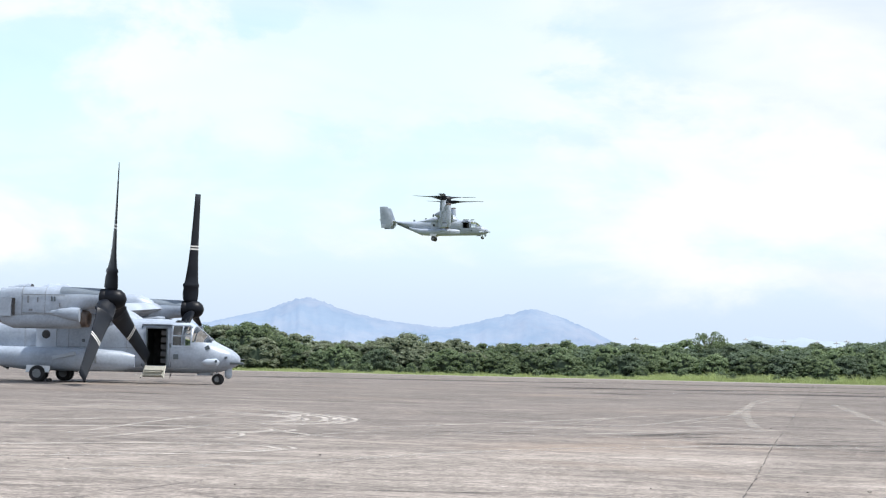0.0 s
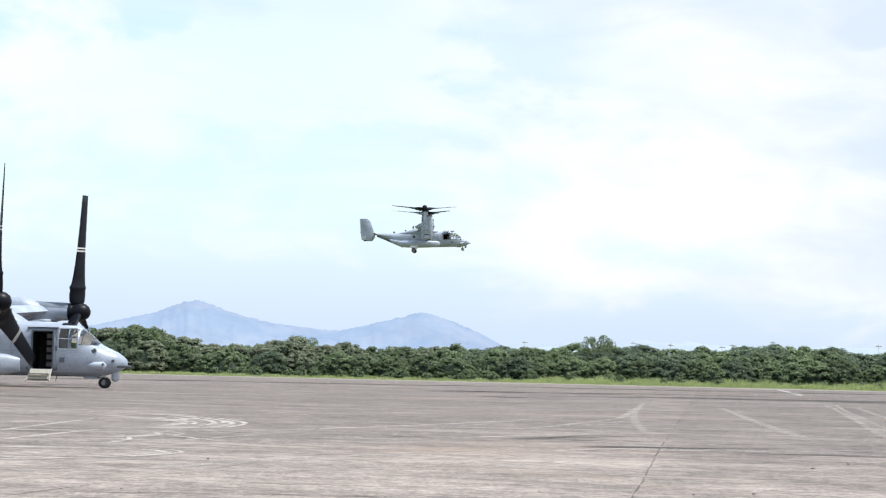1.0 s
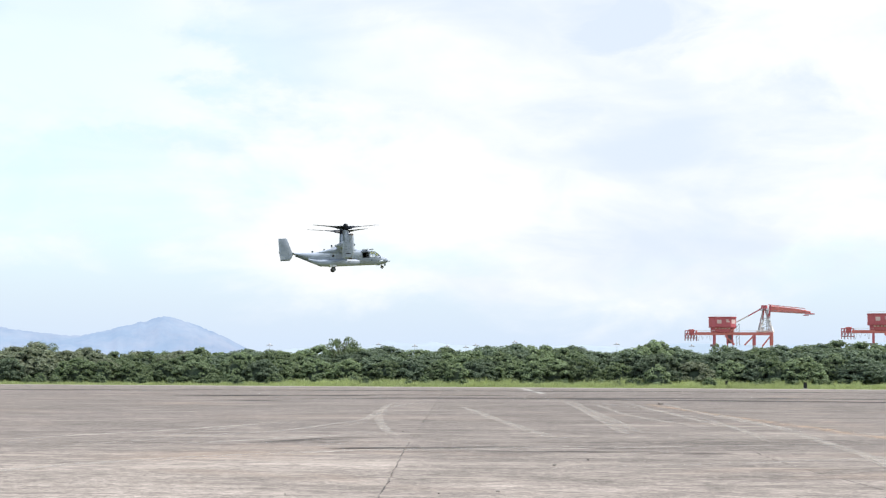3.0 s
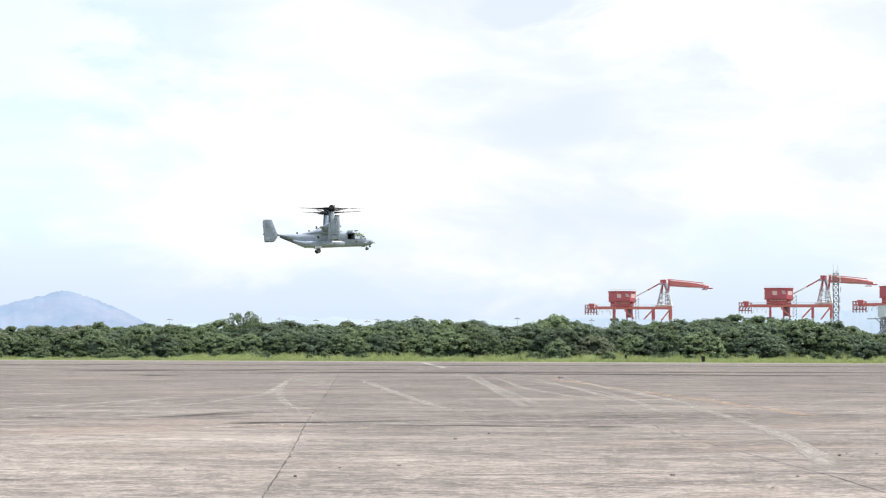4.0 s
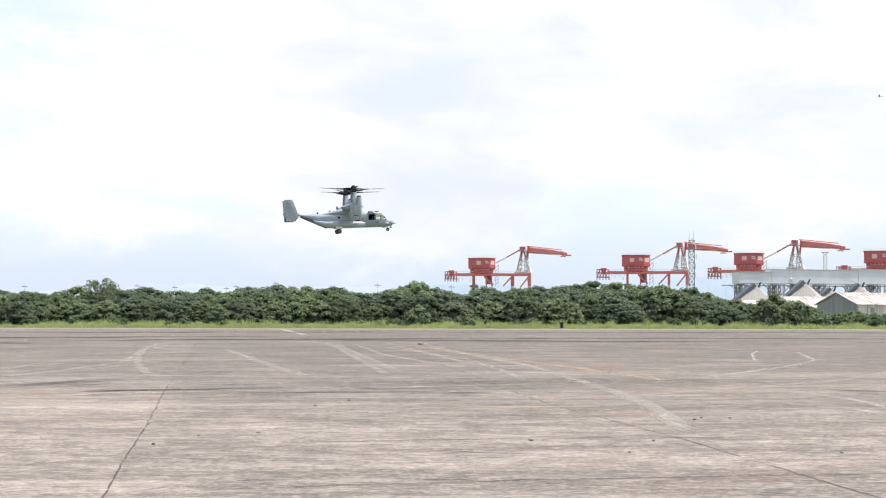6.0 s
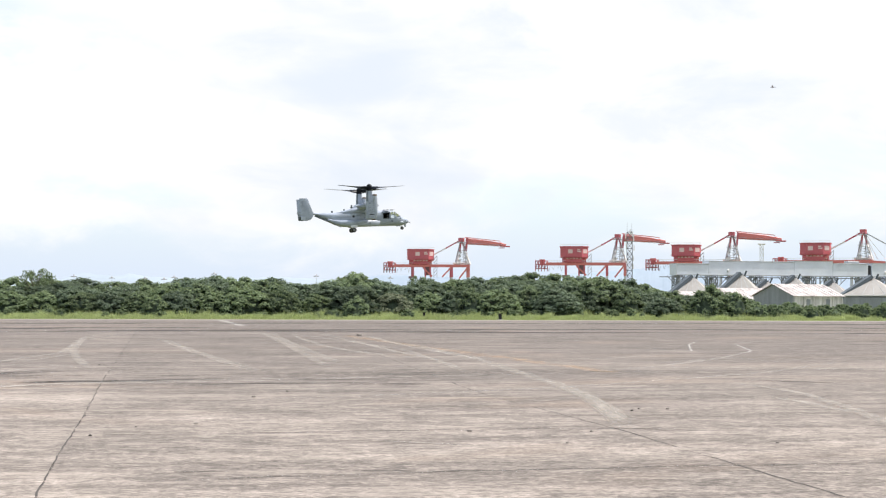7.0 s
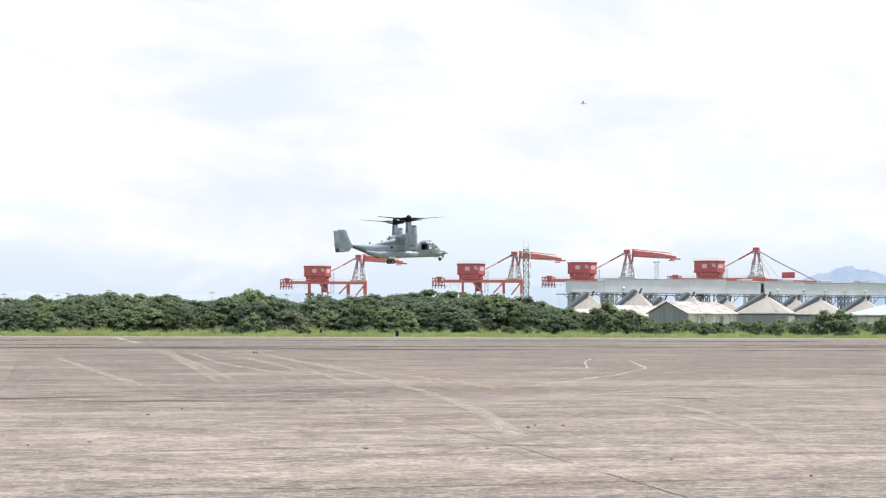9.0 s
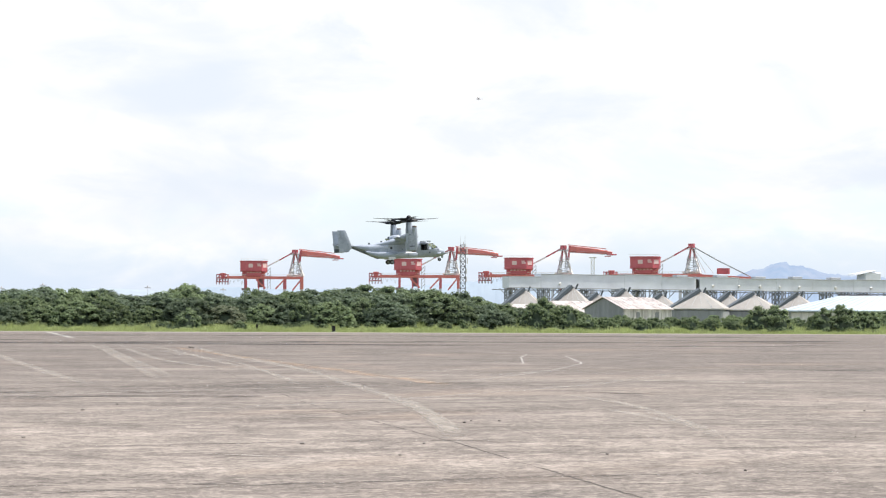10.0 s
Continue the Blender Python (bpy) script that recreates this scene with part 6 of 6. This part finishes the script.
    part("wing_saddle", loft([oval(-4.5, 0, 2.8, 0.3, 0.1, 2.4, 20), oval(-5.1, 0, 2.9, 0.9, 0.36, 2.6, 20), oval(-6.0, 0, 3.0, 1.25, 0.66, 2.8, 20), oval(-7.4, 0, 3.02, 1.3, 0.68, 2.8, 20), oval(-8.6, 0, 2.95, 1.22, 0.56, 2.6, 20), oval(-10.2, 0, 2.8, 1.0, 0.3, 2.4, 20), oval(-11.6, 0, 2.7, 0.6, 0.1, 2.2, 20)]), M_GREY, craft, smooth=True)
    for y in (-5.95, 5.95):
        part("wing_tip_fairing", loft([oval(x, y, z, ry, rz, 2.3, 18) for x, z, ry, rz in ((-5.5, 3.62, 0.12, 0.1), (-5.8, 3.68, 0.42, 0.34), (-6.4, 3.72, 0.6, 0.55), (-7.1, 3.7, 0.62, 0.58), (-7.8, 3.64, 0.52, 0.42), (-8.3, 3.58, 0.2, 0.15))]), M_GREY, craft, smooth=True)
    for y in (-3.9, 3.9):
        part("flaperon", boxes(((-8.15, y, 3.42 + 0.012 * abs(y)), (0.9, 4.4, 0.12), Matrix.Rotation(radians(8 + 0.3 * tilt), 3, "Y"))), M_GREY, craft)
    # tail
    part("tailplane", loft([wing_section(-15.1, -2.75, 2.86, 1.7, 0.22), wing_section(-14.9, 0, 2.86, 1.9, 0.26), wing_section(-15.1, 2.75, 2.86, 1.7, 0.22)]), M_GREY, craft, smooth=True)
    for s in (-1, 1):
        fin = part("tail_fin", loft([fin_section(-15.65, -17.05, s * 2.8, 1.72, 0.1), fin_section(-15.15, -17.15, s * 2.8, 2.35, 0.2), fin_section(-15.2, -17.2, s * 2.8, 2.8, 0.22), fin_section(-15.95, -17.3, s * 2.8, 4.95, 0.14), fin_section(-16.1, -17.3, s * 2.8, 5.12, 0.06)]), M_GREY, craft, smooth=True)
        part("rudder_joint", beams(((-16.72, s * 2.8, 1.8), (-16.95, s * 2.8, 5.0), 0.03, 0.26)), M_LINE, fin)
        part("fin_panel", boxes(((-16.75, s * 2.8 - 0.08, 2.05), (0.7, 0.05, 0.55))), M_GREY2 if s < 0 else M_DARK_PANEL, fin)
        part("fin_light", boxes(((-17.25, s * 2.8, 3.0), (0.14, 0.08, 0.14))), M_METAL, fin)
    # dark strips added for the shade along the upswept tail's underside
    for y0, y1 in ((-0.86, -0.4), (0.86, 0.4)):
        part("ramp_shade_strip", beams(((-10.6, y0, 0.62), (-14.7, y1, 2.42), 0.2, 0.2)), M_DARK_PANEL, craft, "dark strip standing for the shade under the rear ramp")
    # aerials on the back
    for x, h in ((-8.9, 0.42), (-10.1, 0.2), (-12.0, 0.28)):
        part("aerial", boxes(((x, 0, (3.52 if x > -9 else 3.12 if x > -11 else 2.82) + h / 2), (0.26, 0.06, h))), M_DARK_PANEL, craft)
    if not steps:
        part("upper_door", boxes(((-3.6, -0.75, 3.03), (0.9, 0.5, 0.08))), M_DARK_PANEL, craft, "raised upper half of the crew door")
    if not steps:
        part("roof_blade", boxes(((-2.6, 0.0, 3.02), (0.6, 0.3, 0.14))), M_DARK_PANEL, craft)
    for x in (-6.2, -6.45):
        part("marking_bar", boxes(((x, -1.985, 1.05), (0.1, 0.02, 0.34))), M_LINE, craft)
    # landing gear
    dn = drop * 0.35
    nose = part("nose_gear", rods(((-1.05, 0, 0.75), (-1.0, 0, 0.24 - dn), 0.07), ((-1.0, -0.22, 0.24 - dn), (-1.0, 0.22, 0.24 - dn), 0.05), ((-1.6, 0, 0.7), (-1.05, 0, 0.42 - dn), 0.04)), M_PALE_STRUT, craft)
    for y in (-0.17, 0.17):
        w = part("wheel", wheel_bm(0.25, 0.15, (-1.0, y, 0.25 - dn)), M_BLACK, nose, smooth=True)
    part("nose_gear_hub", rods(((-1.0, -0.255, 0.25 - dn), (-1.0, 0.255, 0.25 - dn), 0.11), sides=14), M_METAL, nose)
    for y in (-0.3, 0.3):
        part("gear_door", boxes(((-1.6, y, 0.5), (0.6, 0.03, 0.16))), M_GREY, nose)
    for s in (-1, 1):
        gear = part("main_gear", rods(((-8.5, s * 1.75, 1.0), (-8.55, s * 1.95, 0.36 - drop), 0.1), ((-7.8, s * 1.7, 0.9), (-8.5, s * 1.9, 0.42 - drop), 0.06), ((-8.55, s * 1.62, 0.36 - drop), (-8.55, s * 2.26, 0.36 - drop), 0.07)), M_PALE_STRUT, craft, at=pose(-0.26, 0, 0))
        for y in (1.72, 2.16):
            part("wheel", wheel_bm(0.37, 0.24, (-8.55, s * y, 0.37 - drop)), M_BLACK, gear, smooth=True)
            part("wheel_hub", rods(((-8.55, s * y - 0.115, 0.37 - drop), (-8.55, s * y + 0.115, 0.37 - drop), 0.2), sides=14), M_METAL, gear)
    # nacelles and rotors
    hubs = []
    for s in (-1, 1):
        base = pose(-6.85, s * 7.1, 3.52, 0, -tilt, 0)
        nac = loft([oval(x, 0, z, ry, rz, n, 24) for x, z, ry, rz, n in ((-2.0, -0.1, 0.4, 0.45, 3), (-1.9, -0.1, 0.54, 0.62, 3.4), (-1.2, -0.16, 0.62, 0.72, 3.8), (0.3, -0.14, 0.64, 0.73, 3.8), (1.1, -0.07, 0.6, 0.64, 3.4), (1.5, 0.06, 0.54, 0.5, 2.8), (1.95, 0.1, 0.49, 0.45, 2.2), (2.36, 0.1, 0.455, 0.43, 2.0))])
        nac = part("nacelle", nac, M_GREY, craft, "grey engine nacelle with stained panels", True, base)
        part("engine_pod", loft([oval(x, -s * 0.02, z, ry, rz, 2.8, 24) for x, z, ry, rz in ((-1.9, -0.62, 0.42, 0.4), (-1.4, -0.68, 0.58, 0.52), (-0.3, -0.7, 0.62, 0.5), (0.8, -0.7, 0.6, 0.48), (1.35, -0.72, 0.52, 0.44), (1.62, -0.74, 0.42, 0.36))]), M_GREY, nac, smooth=True)
        part("rotor_collar", loft([oval(2.34, 0, 0.1, 0.44, 0.42, 2, 24), oval(2.37, 0, 0.1, 0.468, 0.445, 2, 24), oval(2.55, 0, 0.1, 0.45, 0.43, 2, 24), oval(2.64, 0, 0.1, 0.4, 0.38, 2, 24)]), M_HUB, nac, "black rotor collar", True)
        part("engine_inlet", loft([oval(1.55, 0, -0.74, 0.44, 0.38, 2.4, 20), oval(1.8, 0, -0.76, 0.4, 0.35, 2.4, 20), oval(1.86, 0, -0.76, 0.32, 0.27, 2.4, 20), oval(1.6, 0, -0.76, 0.2, 0.16, 2.4, 20)]), M_SOOT, nac, "brown heat-stained engine inlet", True)
        part("exhaust", loft([oval(-1.85, 0, -0.62, 0.4, 0.38, 2.2, 20), oval(-2.1, 0, -0.62, 0.36, 0.33, 2.2, 20), oval(-2.12, 0, -0.62, 0.3, 0.27, 2.2, 20), oval(-1.9, 0, -0.62, 0.2, 0.2, 2.2, 20)]), M_SOOT, nac, smooth=True)
        for y in (-0.56, 0.56):
            part("inlet_fairing", loft([oval(-0.4, y, -0.5, 0.02, 0.03, 2, 14), oval(0.6, y, -0.52, 0.1, 0.16, 2, 14), oval(1.2, y, -0.56, 0.16, 0.27, 2, 14), oval(1.6, y, -0.6, 0.16, 0.3, 2, 14)]), M_GREY, nac, smooth=True)
        verts, faces = [], []
        for k, (x, z, ry, rz, n) in enumerate(((0.72, -0.105, 0.63, 0.7, 3.6), (1.1, -0.07, 0.612, 0.652, 3.4), (1.5, 0.06, 0.552, 0.512, 2.8), (1.95, 0.1, 0.5, 0.46, 2.2), (2.34, 0.1, 0.467, 0.442, 2.0))):
            arc = [(x, ry * math.copysign(abs(math.cos(a)) ** (2 / n), math.cos(a)), z + rz * math.sin(a) ** (2 / n)) for a in [radians(22 + 136 * j / 12) for j in range(13)]]
            verts += arc
            if k:
                faces += [(13 * k + j, 13 * k + j + 1, 13 * k + j - 12, 13 * k + j - 13) for j in range(12)]
        part("cowl_panel", (verts, faces), M_COWL, nac, "dark grey panel over the cowl")
        for y, z in ((-0.65, 0.22), (0.65, 0.22), (-0.645, -0.55), (0.645, -0.55)):
            part("cowl_joint", beams(((-0.85, y, z), (0.95, y * 0.99, z), 0.02, 0.03)), M_LINE, nac)
        for x, z, w, h in ((-0.62, 0.02, 0.07, 0.3), (-0.2, 0.0, 0.05, 0.22), (-0.5, -0.42, 0.16, 0.08), (0.75, -0.2, 0.06, 0.16)):
            part("pod_vent", boxes(((x, -0.655, z), (w, 0.03, h))), M_STAIN, nac)
        part("cooler_scoop", loft([oval(x, 0, z, ry, rz, 2.2, 14) for x, z, ry, rz in ((-1.7, 0.5, 0.12, 0.06), (-1.2, 0.53, 0.26, 0.12), (-0.75, 0.54, 0.28, 0.17), (-0.68, 0.54, 0.27, 0.165))]), M_GREY, nac, "hooded cooling scoop", True)
        part("scoop_mouth", loft([oval(-0.69, 0, 0.56, 0.22, 0.12, 2.2, 14), oval(-0.67, 0, 0.56, 0.22, 0.12, 2.2, 14)]), M_CABIN, nac)
        for x in (-0.9, 0.1):
            part("cowl_joint", loft([oval(x, 0, -0.145, 0.648, 0.738, 3.8, 24), oval(x + 0.02, 0, -0.145, 0.648, 0.738, 3.8, 24)]), M_LINE, nac)
        for y in (-0.64, 0.64):
            part("cooling_slot", boxes(((-1.25, y, -0.3), (0.12, 0.05, 0.72))), M_CABIN, nac, "dark cooling slot")
            part("side_panel", boxes(((-1.6, y, -0.3), (0.5, 0.06, 0.8))), M_GREY, nac)
        for x in (0.4, 0.52):
            part("pod_vent", boxes(((x, -0.645, 0.05), (0.06, 0.04, 0.2))), M_DARK_PANEL, nac)
        hub_base = base @ pose(2.8, 0, 0.1)
        hubs.append((build_rotor(craft, hub_base, spins[0 if s < 0 else 1], s, -15 if tilt > 45 else 0), hub_base, s))
    if steps:
        st = part("boarding_steps", boxes(((-3.6, -1.55, 0.56), (0.94, 0.05, 0.62), Matrix.Rotation(radians(-38), 3, "X"))), M_STEP, craft, "tan folding boarding steps below the door")
        for y, z in ((-1.62, 0.62), (-1.8, 0.4)):
            part("tread", boxes(((-3.6, y, z), (0.9, 0.26, 0.04))), M_STEP, st)
        part("step_rail", rods(((-4.05, -1.22, 0.82), (-4.12, -1.9, 0.28), 0.03), ((-3.15, -1.22, 0.82), (-3.08, -1.9, 0.28), 0.03), ((-4.0, -1.85, 0.55), (-3.2, -1.85, 0.55), 0.025)), M_STEP, st)
        for x in (-8.34,):
            part("wheel_chock", boxes(((x, -1.95, 0.08), (0.14, 0.5, 0.16))), M_BLACK, craft)
    return craft, hubs


parked, parked_hubs = build_aircraft("grey tiltrotor aircraft parked with crew door open", pose(-9.2, 83.15, 0, 0, 0, -5.74), 0, 0.84, (5, 3), True, 0.0)
flyer, flyer_hubs = build_aircraft("grey tiltrotor aircraft hovering with wheels down", pose(7.31, 290.93, 21.18), 88, 1.66, (90, 70), False, 0.38)


def build_bird():
    bird = thing("bird", "small pale grey bird gliding over the apron", "bird")
    part("body", loft([oval(x, 0, 0, r, r, 2, 10) for x, r in ((-0.16, 0.008), (-0.1, 0.025), (0, 0.04), (0.08, 0.032), (0.12, 0.024), (0.16, 0.006))]), M_BIRD, bird, smooth=True)
    for s in (-1, 1):
        part("wing", loft([[(0.06, s * 0.02, 0.02), (-0.05, s * 0.02, 0.02), (-0.05, s * 0.02, 0.03), (0.06, s * 0.02, 0.03)], [(0.07, s * 0.16, 0.09), (-0.03, s * 0.16, 0.09), (-0.03, s * 0.16, 0.097), (0.07, s * 0.16, 0.097)], [(0.0, s * 0.32, 0.06), (-0.04, s * 0.32, 0.06), (-0.04, s * 0.32, 0.064), (0.0, s * 0.32, 0.064)]]), M_BIRD, bird)
    part("tail", boxes(((-0.2, 0, 0.0), (0.1, 0.07, 0.008))), M_BIRD, bird)
    return bird


bird = build_bird()

# ---- what moves ----
FLIGHT = [  # seconds, place of the nose tip's ground point, heading, nose-up
    (0.0, 7.31, 290.93, 21.18, -3.67, 1.30),
    (0.5, 14.62, 290.28, 20.66, -3.95, 1.67),
    (1.0, 21.79, 289.46, 20.15, -4.20, 2.03),
    (1.5, 28.87, 288.47, 19.71, -4.45, 2.40),
    (2.0, 35.71, 287.30, 19.12, -5.07, 2.60),
    (2.5, 42.60, 285.96, 18.55, -5.71, 2.80),
    (4.0, 62.24, 281.08, 16.83, -7.73, 2.50),
    (4.5, 68.48, 279.21, 16.35, -8.33, 2.40),
    (5.0, 74.60, 277.19, 15.79, -9.31, 2.33),
    (6.5, 92.00, 270.57, 14.04, -11.83, 2.10),
    (7.0, 97.44, 268.24, 13.43, -12.22, 2.20),
    (7.5, 102.77, 265.80, 12.87, -12.89, 2.30),
    (8.0, 107.80, 263.35, 12.31, -13.47, 2.30),
    (8.5, 112.65, 260.86, 11.72, -14.02, 2.30),
    (9.0, 117.31, 258.34, 11.23, -14.49, 2.40),
    (9.5, 121.65, 255.86, 10.81, -15.09, 2.50),
    (10.0, 125.80, 253.40, 10.48, -15.27, 2.80),
]
SPIN = 2340.0                     # degrees a second at hover


def motions():
    walk(flyer, [(t, pose(x, y, z, 2.2 - 0.1 * t, -up, head)) for t, x, y, z, head, up in FLIGHT])
    for hub, base, side in flyer_hubs:
        walk(hub, [(k / FPS, base @ pose(0, 0, 0, side * SPIN * k / FPS, 0, 0)) for k in range(int(10 * FPS) + 1)])
    walk(bird, [(t, pose(63.7 - 2.41 * (t - 6.5), 101.7 + 1.378 * (t - 6.5), 15.54 + 0.12 * (t - 6.5) + 0.05 * math.sin(3 * t), 14 * math.sin(2.2 * t), 0, 150)) for t in np.arange(0, 10.01, 0.5).tolist()])


motions()
